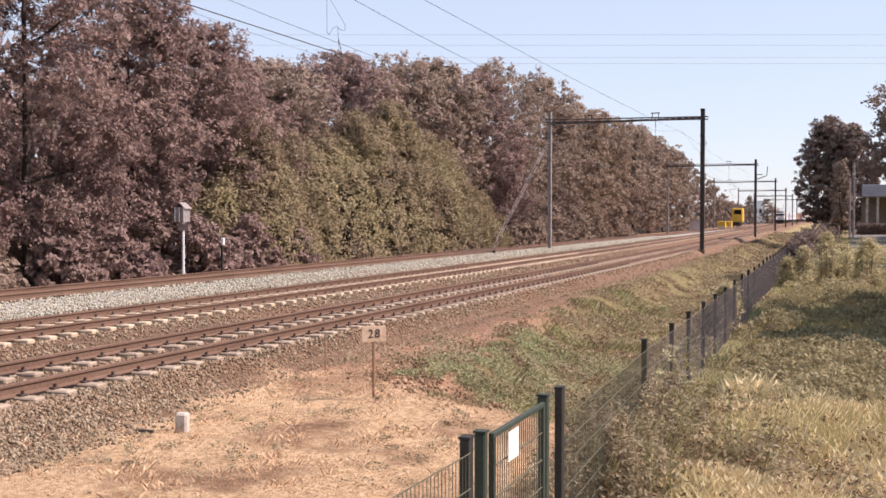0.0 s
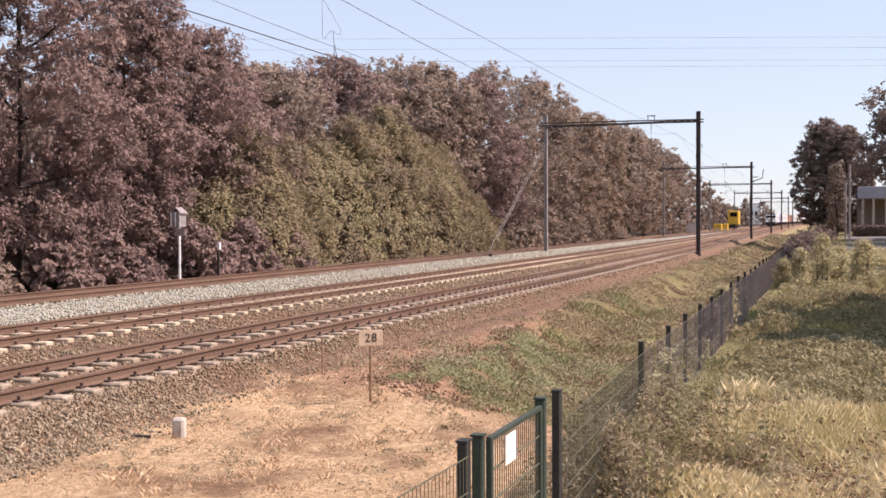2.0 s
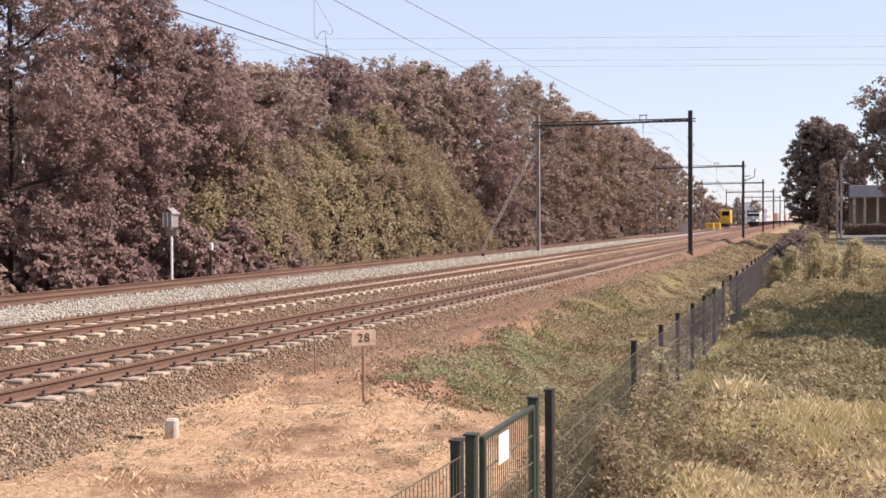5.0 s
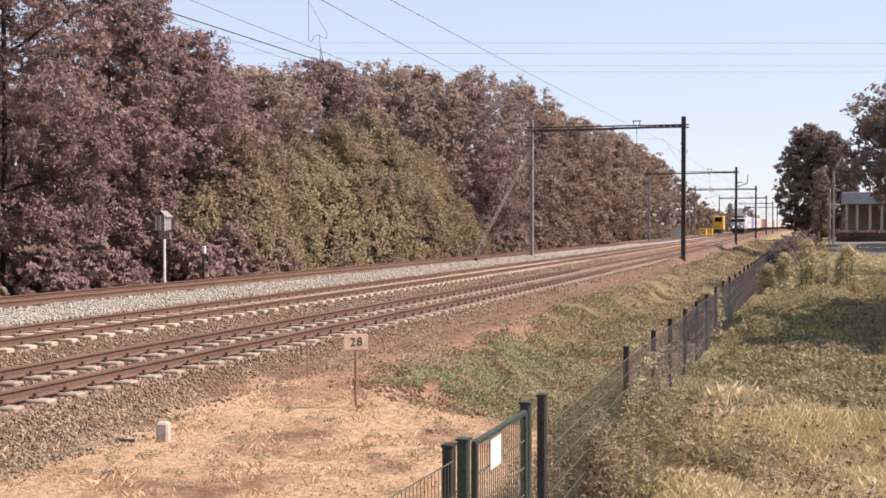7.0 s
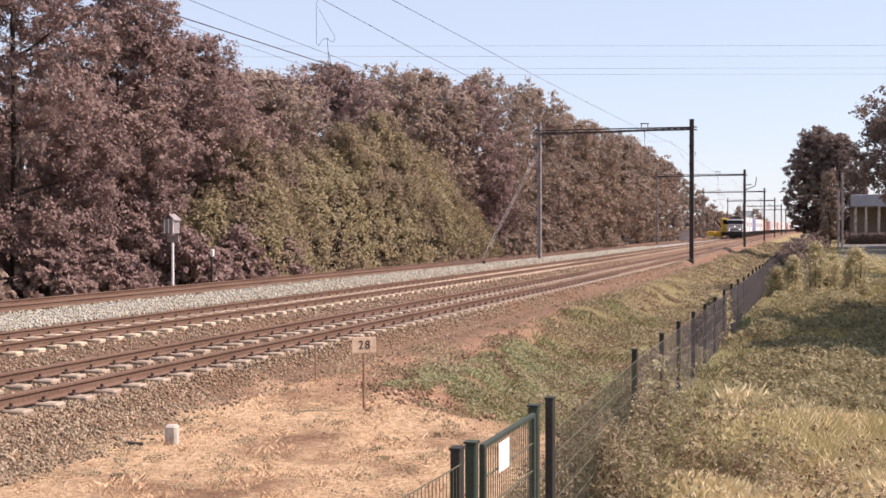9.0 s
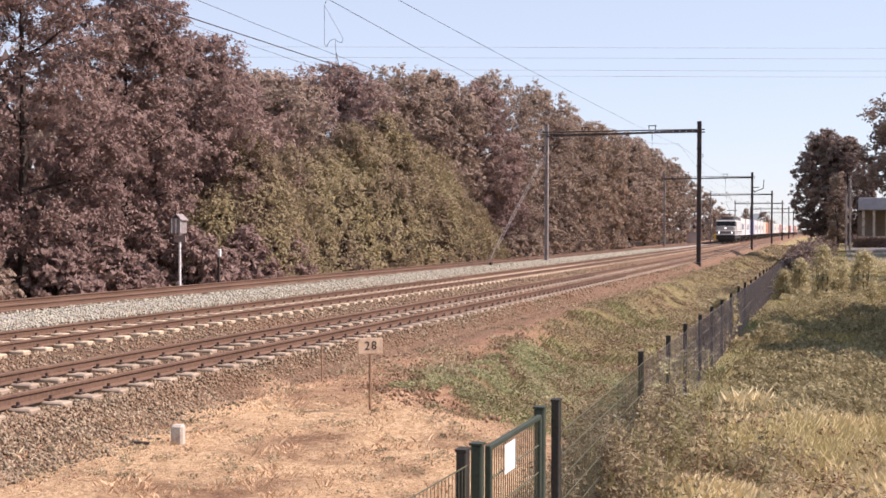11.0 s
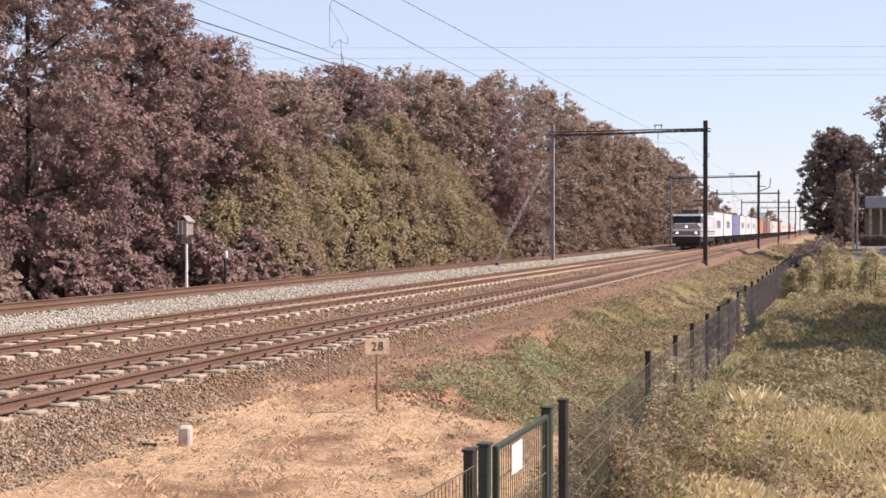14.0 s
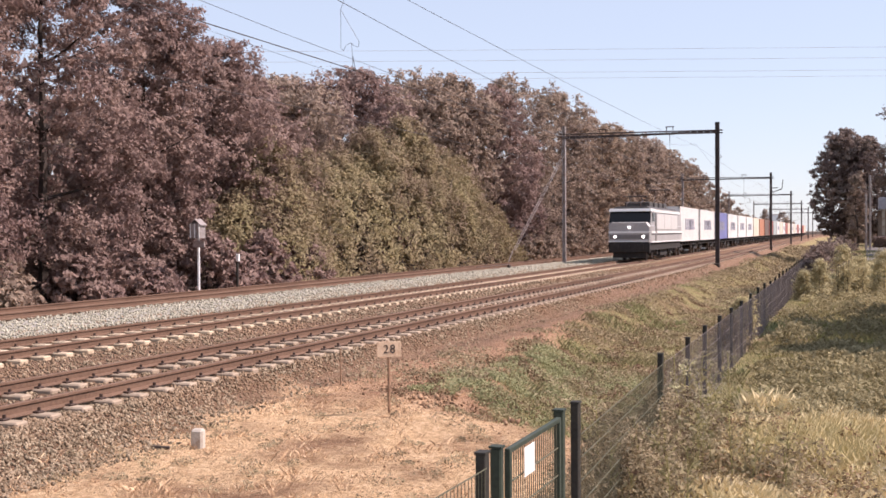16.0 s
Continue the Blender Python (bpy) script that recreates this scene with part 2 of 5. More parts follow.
# ---- ground ----
def ground_mat():
    m, nt, b = nodes_of("ground_soil_and_grass", 0.95, 0.0, 0.15)
    co = nt.nodes.new("ShaderNodeTexCoord")
    sep = nt.nodes.new("ShaderNodeSeparateXYZ")
    nt.links.new(co.outputs["Object"], sep.inputs[0])
    at = nt.nodes.new("ShaderNodeAttribute")
    at.attribute_name = "cover"
    big, fine = noise_fac(nt, 0.7, 6.0), noise_fac(nt, 11.0, 9.0, 0.75)
    straw = ramp(nt, fine, [(0.27, (0.34, 0.195, 0.105)), (0.5, (0.66, 0.44, 0.257)), (0.72, (0.9, 0.69, 0.46))])
    rust = ramp(nt, fine, [(0.3, (0.17, 0.088, 0.052)), (0.7, (0.37, 0.22, 0.13))])
    sand = mix(nt, ramp(nt, big, [(0.47, (0, 0, 0)), (0.66, (1, 1, 1))]), straw, rust)
    earth = ramp(nt, fine, [(0.25, (0.22, 0.11, 0.068)), (0.55, (0.4, 0.225, 0.145)), (0.8, (0.56, 0.37, 0.25))])
    sand = mix(nt, at.outputs["Alpha"], sand, earth)
    grass = ramp(nt, fine, [(0.28, (0.13, 0.115, 0.05)), (0.5, (0.26, 0.22, 0.1)), (0.74, (0.42, 0.35, 0.18))])
    soil = ramp(nt, fine, [(0.3, (0.15, 0.09, 0.055)), (0.7, (0.3, 0.2, 0.12))])
    grass = mix(nt, ramp(nt, noise_fac(nt, 0.45, 7.0, 0.65), [(0.44, (0, 0, 0)), (0.62, (0.85, 0.85, 0.85))]), grass, soil)
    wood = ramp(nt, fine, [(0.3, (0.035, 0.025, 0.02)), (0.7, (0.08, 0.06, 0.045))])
    s2 = nt.nodes.new("ShaderNodeSeparateColor")
    nt.links.new(at.outputs["Color"], s2.inputs[0])
    col = mix(nt, s2.outputs[0], sand, grass)
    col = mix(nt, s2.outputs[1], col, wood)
    bed = ramp(nt, fine, [(0.3, (0.13, 0.074, 0.047)), (0.7, (0.31, 0.195, 0.13))])
    col = mix(nt, s2.outputs[2], col, bed)
    nt.links.new(col, b.inputs["Base Color"])
    bump(nt, b, fine, 1.0, 0.1)
    return m


def grassy(x, y):
    """How much grass covers the soil, 0 to 1."""
    u = x - off(y)
    n = 0.55 * vnoise(x, y, 2.2, 21) + 0.3 * vnoise(x, y, 0.7, 22)
    line = -5.2 - 1.7 * smooth(15, 24, y) - 1.3 * smooth(24, 40, y) + 3.6 * (1 - smooth(12.0, 15.5, y))
    return smooth(-0.5, 0.5, u - line + 0.6 * n)


def build_ground():
    xs = np.unique(np.concatenate([np.linspace(-2500, -60, 14), np.linspace(-60, -24, 19), np.linspace(-24, 6, 151), np.linspace(6, 40, 18), np.linspace(40, 2500, 14)]))
    ys = np.unique(np.concatenate([np.linspace(-300, 0, 10), np.linspace(0, 7, 8), np.linspace(7, 32, 126), np.linspace(32, 90, 117), np.linspace(90, 420, 90), np.linspace(420, 4500, 22)]))
    X, Y = np.meshgrid(xs, ys)
    Z = height(X, Y)
    V = np.stack([X, Y, Z], -1).reshape(-1, 3)
    nx, ny = len(xs), len(ys)
    i = (np.arange(ny - 1)[:, None] * nx + np.arange(nx - 1)[None]).ravel()
    F = np.stack([i, i + 1, i + nx + 1, i + nx], -1)
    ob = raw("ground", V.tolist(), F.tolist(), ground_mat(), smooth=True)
    U = X - off(Y)
    g = grassy(X, Y)
    g = np.maximum(g, smooth(60, 200, np.abs(X)))
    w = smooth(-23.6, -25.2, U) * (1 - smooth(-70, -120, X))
    toe = -8.75 + 0.85 * (1 - smooth(8, 17, Y))
    bed = 1 - smooth(toe - 0.15 + 0.5 * smooth(15, 24, Y), toe + 0.25 + 1.1 * smooth(15, 24, Y), U + 0.2 * vnoise(X, Y, 0.8, 31))
    bed = bed * (U > -23.6)
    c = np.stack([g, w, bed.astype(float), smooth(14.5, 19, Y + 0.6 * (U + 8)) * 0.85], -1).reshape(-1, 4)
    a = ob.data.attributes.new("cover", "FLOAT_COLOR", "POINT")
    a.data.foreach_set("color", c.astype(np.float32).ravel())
    tagged(ob, "sandy railway verge with dry grass and a shallow ditch", "ground", kind="structure")
    return ob


build_ground()

STONE = np.array([(1, 0, 0), (-0.5, 0.87, 0), (-0.5, -0.87, 0), (0, 0, 1), (0, 0, -1)], float)
FACETS = np.array([(0, 1, 3), (1, 2, 3), (2, 0, 3), (1, 0, 4), (2, 1, 4), (0, 2, 4)])


def stones(name, x, y, z, r, material, label):
    """Broken stones: uneven double pyramids, joined in one mesh of islands."""
    n = len(x)
    v = STONE[None] * RNG.uniform(0.55, 1.25, (n, 5, 1)) * r[:, None, None] + RNG.uniform(-0.3, 0.3, (n, 5, 3)) * r[:, None, None]
    a = RNG.uniform(0, 6.3, n)
    ca, sa = np.cos(a)[:, None], np.sin(a)[:, None]
    t = RNG.uniform(-0.8, 0.8, n)[:, None]
    vy, vz = v[..., 1] * np.cos(t) - v[..., 2] * np.sin(t), v[..., 1] * np.sin(t) + v[..., 2] * np.cos(t)
    v = np.stack([v[..., 0] * ca - vy * sa, v[..., 0] * sa + vy * ca, vz], -1)
    v += np.stack([x, y, z], -1)[:, None]
    f = FACETS[None] + 5 * np.arange(n)[:, None, None]
    me = bpy.data.meshes.new(name)
    v = v.reshape(-1, 3).astype(np.float32)
    f = f.reshape(-1).astype(np.int32)
    me.vertices.add(len(v))
    me.vertices.foreach_set("co", v.ravel())
    me.loops.add(len(f))
    me.loops.foreach_set("vertex_index", f)
    me.polygons.add(len(f) // 3)
    me.polygons.foreach_set("loop_start", np.arange(0, len(f), 3, dtype=np.int32))
    me.polygons.foreach_set("loop_total", np.full(len(f) // 3, 3, np.int32))
    me.update(calc_edges=True)
    me.materials.append(material)
    return tagged(new(name, me), label, "ballast", kind="stuff")


def spread(n, y0, y1, power):
    """Places along the line, denser towards its near end."""
    return y0 + (y1 - y0) * RNG.uniform(0, 1, n) ** power


def build_ballast():
    n = 46000
    y = spread(n, 7.5, 75, 1.9)
    u = RNG.uniform(-18.6, -8.0, n)
    keep = u < -8.75 + 0.9 * (1 - smooth(8, 17, y)) + RNG.normal(0, 0.28, n)
    for c, y1 in ((T1, 8.2), (T2, 11.0)):
        on = np.abs((y - y1 + 0.3) % 0.6 - 0.3) < 0.16
        keep &= ~(on & (np.abs(u - c) < 1.16) & (np.abs(u - c) > 0.42))
        keep &= np.abs(np.abs(u - c) - 0.7525) > 0.075
    u, y = u[keep], y[keep]
    x = u + off(y)
    r = RNG.uniform(0.014, 0.036, len(u)) * (1 + 0.016 * y)
    z = height(x, y) + r * 0.25
    stones("ballast", x, y, z, r, BALLAST, "rust-stained brown crushed stone under the tracks")
    n = 17000
    y = spread(n, 16, 130, 1.7)
    u = RNG.uniform(-20.75, -17.0, n) + RNG.normal(0, 0.1, n)
    x = u + off(y) * (1 - smooth(-19, -21, u))
    r = RNG.uniform(0.02, 0.04, n) * (1 + 0.012 * y)
    z = height(x, y) + r * 0.3 + 0.02
    stones("grey_ballast", x, y, z, r, GREY_BALLAST, "fresh pale grey crushed stone beside the rails")


build_ballast()
n = 34000
y = spread(n, 7.5, 40, 1.7)
u = RNG.uniform(-9.7, -7.7, n)
keep = u < -8.72 + 0.9 * (1 - smooth(8, 17, y)) + RNG.normal(0, 0.2, n)
keep &= ~((np.abs((y - 8.2 + 0.3) % 0.6 - 0.3) < 0.15) & (u < T1 + 1.16))
keep &= np.abs(u - T1 - 0.7525) > 0.085
u, y = u[keep], y[keep]
r = RNG.uniform(0.012, 0.033, len(u)) * (1 + 0.01 * y)
stones("shoulder_ballast", u + off(y), y, height(u + off(y), y) + r * 0.3, r, BALLAST, "crushed brown stone on the ballast shoulder")
n = 5200
y = spread(n, 7.5, 24, 1.3)
u = RNG.uniform(-8.9, -3.2, n)
keep = grassy(u, y) < 0.7
u, y = u[keep], y[keep]
r = RNG.uniform(0.005, 0.02, len(u)) * RNG.uniform(0.5, 1.3, len(u))
stones("pebbles", u, y, height(u, y) + r * 0.2, r, PEBBLE, "scattered small stones and clods on sandy soil")
n = 420
y = RNG.normal(15.4, 0.7, n)
u = -5.2 + 1.1 * (15.4 - y) * 0.9 + RNG.normal(0, 0.55, n)
r = RNG.uniform(0.015, 0.06, n) * RNG.uniform(0.5, 1.2, n)
stones("earth_clods", u, y, height(u, y) + r * 0.2, r, island_mat("earth_clod", [(0.12, 0.065, 0.04), (0.3, 0.18, 0.11), (0.5, 0.34, 0.22)]), "crumbled earth clods along the ditch edge")
xs, ys = np.linspace(-20.9, -16.9, 9), np.linspace(8, 240, 117)
X, Y = np.meshgrid(xs, ys)
Xo = X + off(Y) * (1 - smooth(-19, -21, X))
Z = height(Xo, Y) + 0.02
Z[:, 0] -= 0.1
Z[:, -1] -= 0.1
i = (np.arange(116)[:, None] * 9 + np.arange(8)[None]).ravel()
tagged(raw("ballast_strip", np.stack([Xo, Y, Z], -1).reshape(-1, 3).tolist(), np.stack([i, i + 1, i + 10, i + 9], -1).tolist(),
           mat("pale_gravel", (0.24, 0.225, 0.2), (0.4, 0.375, 0.33), 12.0, 0.95, bump_at=0.03, fine=30.0), smooth=True),
       "strip of pale grey gravel between two tracks", "gravel", kind="structure")


# ---- tracks ----
RAIL = [(-0.07, -0.16), (0.07, -0.16), (0.07, -0.148), (0.012, -0.125), (0.012, -0.045), (0.035, -0.035), (0.035, -0.006),
        (0.026, 0.0), (-0.026, 0.0), (-0.035, -0.006), (-0.035, -0.035), (-0.012, -0.045), (-0.012, -0.125), (-0.07, -0.148)]


def rail(parent, x, bend, y0=2.0, y1=830.0):
    ys = np.concatenate([np.arange(y0, 110, 3.0), np.arange(110, y1 + 1, 20.0)])
    n = len(RAIL)
    v = [(x + bend(y) + p, y, q) for y in ys for p, q in RAIL]
    f = [(k * n + j, k * n + (j + 1) % n, (k + 1) * n + (j + 1) % n, (k + 1) * n + j) for k in range(len(ys) - 1) for j in range(n)]
    f += [tuple(range(n)), tuple(range((len(ys) - 1) * n, len(ys) * n))[::-1]]
    ob = raw("rail", v, f, RUST, parent)
    ob.data.materials.append(RAILTOP)
    for k, p in enumerate(ob.data.polygons):
        if k % n == 7 and p.normal.z > 0.9:
            p.material_index = 1
    return ob


def sleeper_bm():
    bm = bmesh.new()
    for s in (-1, 1):
        box(bm, (s * 0.74, 0, -0.255), (0.78, 0.21, 0.2), bevel=0.02)
    box(bm, (0, 0, -0.28), (1.1, 0.09, 0.08))
    return bm


def clip_bm():
    bm = bmesh.new()
    box(bm, (0, 0, -0.145), (0.1, 0.12, 0.035), bevel=0.01)
    rod(bm, (0.01, 0, -0.16), (0.01, 0, -0.085), 0.022, seg=6)
    return bm


def build_track(centre, bend, n, clips, label, first=8.2, lift=0.0, stone=None):
    stone = stone or SLEEPER
    th = thing("railway_track", label, "track", group="tracks")
    for s in (-1, 1):
        rail(th, centre + s * 0.7525, bend)
    me = clip_me = None
    for k in range(n):
        y = first + 0.6 * k
        if me is None:
            ob = part("sleeper", sleeper_bm(), stone, th)
            me = ob.data
        else:
            ob = new("sleeper", me)
            ob.parent = th
        ob.location = (centre + float(bend(y)), y, lift)
        if k < clips:
            for s in (-1, 1):
                if clip_me is None:
                    c = part("rail_clip", clip_bm(), RAILTOP, ob)
                    clip_me = c.data
                else:
                    c = new("rail_clip", clip_me)
                    c.parent = ob
                c.location = (s * 0.7525 + 0.1, 0, -lift)
    y = first + 0.6 * n
    far = []
    while y < 200:
        for s in (-1, 1):
            far.append((centre + float(bend(y)) + s * 0.8, y))
        y += 0.6
    v, f = [], []
    for x, y in far:
        b = len(v)
        for dz in (-0.34, -0.16 + lift):
            v += [(x - 0.33, y - 0.1, dz), (x + 0.33, y - 0.1, dz), (x + 0.33, y + 0.1, dz), (x - 0.33, y + 0.1, dz)]
        f += [(b + 4, b + 5, b + 6, b + 7), (b, b + 1, b + 5, b + 4), (b + 1, b + 2, b + 6, b + 5), (b + 2, b + 3, b + 7, b + 6), (b + 3, b, b + 4, b + 7)]
    o = raw("sleeper_rest", v, f, stone, th)
    tagged(o, kind="stuff")
    return th


build_track(T1, off, 110, 75, "rusty rails on twin-block concrete sleepers in brown ballast")
build_track(T2, off, 95, 60, "rusty rails on pale concrete sleepers carrying the freight train", 11.0, 0.012, PALE_SLEEPER)
siding = thing("railway_track", "dark rusty siding rails sunk into soil along the wood", "track", group="tracks")
for s in (-1, 1):
    rail(siding, T3 + s * 0.7525, lambda y: 0.0, 8.0, 270.0)


# ---- overhead line ----
def h_mast(bm, x, z0, z1, w=0.24, d=0.24):
    for s in (-1, 1):
        box(bm, (x + s * (w / 2 - 0.012), 0, (z0 + z1) / 2), (0.024, d, z1 - z0))
    box(bm, (x, 0, (z0 + z1) / 2), (w - 0.05, 0.016, z1 - z0))
    box(bm, (x, 0, z1 + 0.01), (w + 0.02, d + 0.02, 0.02))


def ring(bm, c, r, tube=0.02, seg=10):
    pts = [Vector(c) + Vector((math.cos(a) * r, 0, math.sin(a) * r)) for a in (i * 2 * math.pi / seg for i in range(seg))]
    for k in range(seg):
        rod(bm, pts[k], pts[(k + 1) % seg], tube, seg=5)


def build_portal(width, label):
    th = thing("catenary_portal", label, "portal", group="catenary portals")
    bm = bmesh.new()
    h_mast(bm, 0, -0.9, 9.45, 0.28, 0.26)
    part("mast", bm, MASTSTEEL, th, "dark painted steel mast")
    bm = bmesh.new()
    h_mast(bm, -width, -0.9, 9.55, 0.24, 0.26)
    part("mast", bm, GALV, th, "grey galvanised steel mast")
    bm = bmesh.new()
    for dz in (-0.09, 0.09):
        for dy in (-0.1, 0.1):
            rod(bm, (0.35, dy, 8.83 + dz), (-width - 0.3, dy, 8.93 + dz), 0.035, seg=6)
    n = 24
    for k in range(n):
        x0, x1 = -width * k / n, -width * (k + 1) / n
        box(bm, ((x0 + x1) / 2, 0, 8.83 - 0.1 * (x0 + x1) / 2 / -width), (abs(x1 - x0) * 0.9, 0.14, 0.15))
    part("beam", bm, MASTSTEEL, th, "slender dark lattice crossbeam")
    for x in (-width * 0.3, -width * 0.74):
        bm = bmesh.new()
        for s in (-1, 1):
            rod(bm, (x + s * 0.22, 0, 8.95), (x + s * 0.22, 0, 9.25), 0.03, seg=6)
        rod(bm, (x - 0.3, 0, 9.27), (x + 0.3, 0, 9.27), 0.035, seg=6)
        part("wire_support", bm, MASTSTEEL, th)
        bm = bmesh.new()
        for k in range(4):
            rod(bm, (x, 0, 8.72 - 0.12 * k), (x, 0, 8.67 - 0.12 * k), 0.05, 0.03, seg=8)
        rod(bm, (x, 0, 8.8), (x, 0, 7.1), 0.01, seg=5)
        part("insulator", bm, IRON, th)
        bm = bmesh.new()
        rod(bm, (x, 0, 7.1), (x + 0.9, 0, 5.9), 0.014, seg=5)
        rod(bm, (x + 0.9, 0, 5.9), (x - 0.5, 0, 5.62), 0.013, seg=5)
        part("registration_arm", bm, MASTSTEEL, th)
    for x in (0, -width):
        bm = bmesh.new()
        box(bm, (x - 0.16, -0.1, -0.33), (0.66, 0.6, 0.3), bevel=0.04)
        part("footing", bm, BARK, th, "dark stained footing")
    bm = bmesh.new()
    ring(bm, (0.16, -0.16, 7.1), 0.12)
    part("tension_ring", bm, IRON, th)
    for z in (7.6, 6.4):
        bm = bmesh.new()
        box(bm, (0, -0.18, z), (0.33, 0.09, 0.085))
        part("clamp", bm, IRON, th)
    return th


PORTALS = [(-9.36, 79.0), (-10.72, 145.0), (-12.15, 211.0), (-13.6, 277.0), (-15.0, 343.0), (-16.4, 409.0)]
first = build_portal(10.75, "steel portal with dark and grey masts spanning the tracks")
first.matrix_basis = pose(-9.36, 79.0, 0)
for k, (x, y) in enumerate(PORTALS[1:]):
    copy_thing(first, pose(x, y, -0.25 - 0.1 * k, 0, 0, 1.2))
copy_thing(first, pose(-8.1, 5.0, 0.1))
bm = bmesh.new()
rod(bm, (-20.2, 79.0, 7.6), (-22.3, 73.2, 0.6), 0.022, seg=5)
rod(bm, (-20.05, 79.0, 7.6), (-22.1, 73.4, 0.8), 0.022, seg=5)
rod(bm, (-22.25, 73.3, 0.7), (-22.5, 72.7, -0.3), 0.03, seg=5)
tagged(part("guy_wire", bm, GALV), "paired grey steel guy wires bracing the mast", "guy wire")


bm = bmesh.new()
for a, b in (((-10.72, 145, 7.3), (-9.9, 145, 7.35)), ((-10.72, 145, 6.7), (-9.4, 145, 7.2)), ((-9.4, 145, 7.2), (-9.3, 145, 8.3))):
    rod(bm, a, b, 0.05, seg=6)
tagged(part("mast_bracket", bm, MASTSTEEL), "bent dark steel bracket fixed to a mast", "bracket")


def wire(pts, r=0.012, name="overhead_wire", label="thin dark overhead contact line wire"):
    bm = bmesh.new()
    for a, b in zip(pts, pts[1:]):
        rod(bm, a, b, r, seg=5)
    return tagged(part(name, bm, WIRE), label, "wire", "overhead wires")


def span_pts(x, z_end, sag, y0, y1, n=10):
    return [(x + float(off(y0 + (y1 - y0) * k / n)), y0 + (y1 - y0) * k / n, z_end - sag * 4 * (k / n) * (1 - k / n)) for k in range(n + 1)]


Y_PORTAL = [5, 79, 145, 211, 277, 343, 409]


def spans(x, low, high):
    """A wire hung from portal to portal: its height at mid span and at the portals."""
    return [(x + float(off(a + (b - a) * k / 10)), a + (b - a) * k / 10, low + (high - low) * (k / 5 - 1) ** 2) for a, b in zip(Y_PORTAL, Y_PORTAL[1:]) for k in range(10)]


wire(spans(T1, 5.54, 5.56), 0.010, label="dark contact wire above the nearer running line")
wire(spans(T2, 5.54, 5.56), 0.008, label="dark contact wire above the farther running line")
wire(spans(T1, 6.4, 8.0), 0.007)
wire(spans(T1 + 0.25, 7.44, 7.75), 0.007)
wire(spans(T2, 7.3, 8.3), 0.007)
wire(spans(-17.5, 7.68, 8.7), 0.006, label="thin grey feeder wire between masts")
bm = bmesh.new()
jump = [(-10.06, 22.2, 7.53), (-10.4, 22.2, 7.3), (-10.59, 22.2, 6.85), (-10.59, 22.2, 6.02), (-10.53, 22.2, 5.96), (-10.49, 22.25, 6.08), (-10.4, 22.3, 6.14), (-10.32, 22.3, 6.07), (-10.22, 22.3, 6.04), (-10.2, 22.3, 6.15), (-10.59, 22.2, 6.85)]
for a, b in zip(jump, jump[1:]):
    rod(bm, a, b, 0.0045, seg=5)
rod(bm, (-10.38, 22.3, 6.13), (-10.35, 22.3, 5.56), 0.005, seg=5)
rod(bm, (-10.38, 22.35, 5.85), (-10.33, 22.4, 5.54), 0.008, seg=5)
box(bm, (-10.36, 22.4, 5.56), (0.03, 0.12, 0.05))
tagged(part("jumper_cable", bm, WIRE), "looped dark jumper cable clamped to the contact wire", "cable")
RIGHT, AHEAD = Vector((0.9417, 0.3366, 0)), Vector((-0.3366, 0.9417, 0))
for k, z in enumerate((69.6, 66.3, 62.3, 60.6)):
    bm = bmesh.new()
    pa, pb = AHEAD * (420 + 4 * k) - RIGHT * 240, AHEAD * (420 + 4 * k) + RIGHT * 240
    rod(bm, (pa.x, pa.y, z), (pb.x, pb.y, z), 0.045, seg=5)
    tagged(part("power_line", bm, GALV), "distant pale high-voltage conductor across the sky", "power line", "power lines")
for side in (-240, 240):
    c = AHEAD * 426 + RIGHT * side
    th = thing("pylon", "tall grey lattice pylon carrying power lines", "pylon", pose(c.x, c.y, -1, 0, 0, 19.7), "pylons")
    for sx in (-1, 1):
        for sy in (-1, 1):
            bm = bmesh.new()
            rod(bm, (sx * 4, sy * 4, 0), (sx * 0.7, sy * 0.7, 74), 0.18, 0.1, seg=5)
            for q in range(8):
                f, g = q / 8, (q + 1) / 8
                rod(bm, (sx * (4 - 3.3 * f), sy * (4 - 3.3 * f), 74 * f), (-sx * (4 - 3.3 * g), sy * (4 - 3.3 * g), 74 * g), 0.07, seg=4)
            part("leg", bm, GALV, th)
    for z in (62.4, 65.0, 68.4, 71.7):
        bm = bmesh.new()
        box(bm, (0, 0, z), (3.0, 16, 0.5))
        part("crossarm", bm, GALV, th)
# Guy anchor with its wedge-shaped shadow, the shadow built as dark bars.
bm = bmesh.new()
for sx, sy, ex, ey in ((-21.6, 63.8, -20.9, 68.2), (-20.9, 68.2, -20.3, 66.0)):
    rod(bm, (sx, sy, -0.16), (ex, ey, -0.06), 0.12, 0.1, seg=6)
tagged(part("anchor_and_shadow", bm, BARK), "guy anchor and its shadow as dark bars on grey gravel", "beam")


# ---- trees ----
def leaf_quads(p, size, normal_bias=None, flat=0.5):
    """Leaves at the places p: bent-free small rhombi with random turn; (n, 3, 3)."""
    n = len(p)
    a = RNG.normal(0, 1, (n, 3))
    if normal_bias is not None:
        a += normal_bias * 1.2
    a /= np.linalg.norm(a, axis=1, keepdims=True) + 1e-9
    t = RNG.normal(0, 1, (n, 3))
    t -= a * (t * a).sum(1, keepdims=True)
    t /= np.linalg.norm(t, axis=1, keepdims=True) + 1e-9
    b = np.cross(a, t)
    s = (size * RNG.uniform(0.55, 1.35, n))[:, None]
    w = s * flat * RNG.uniform(0.8, 1.3, (n, 1))
    return np.stack([p - t * s - b * w, p - t * s * 0.6 + b * w, p + t * s], 1)


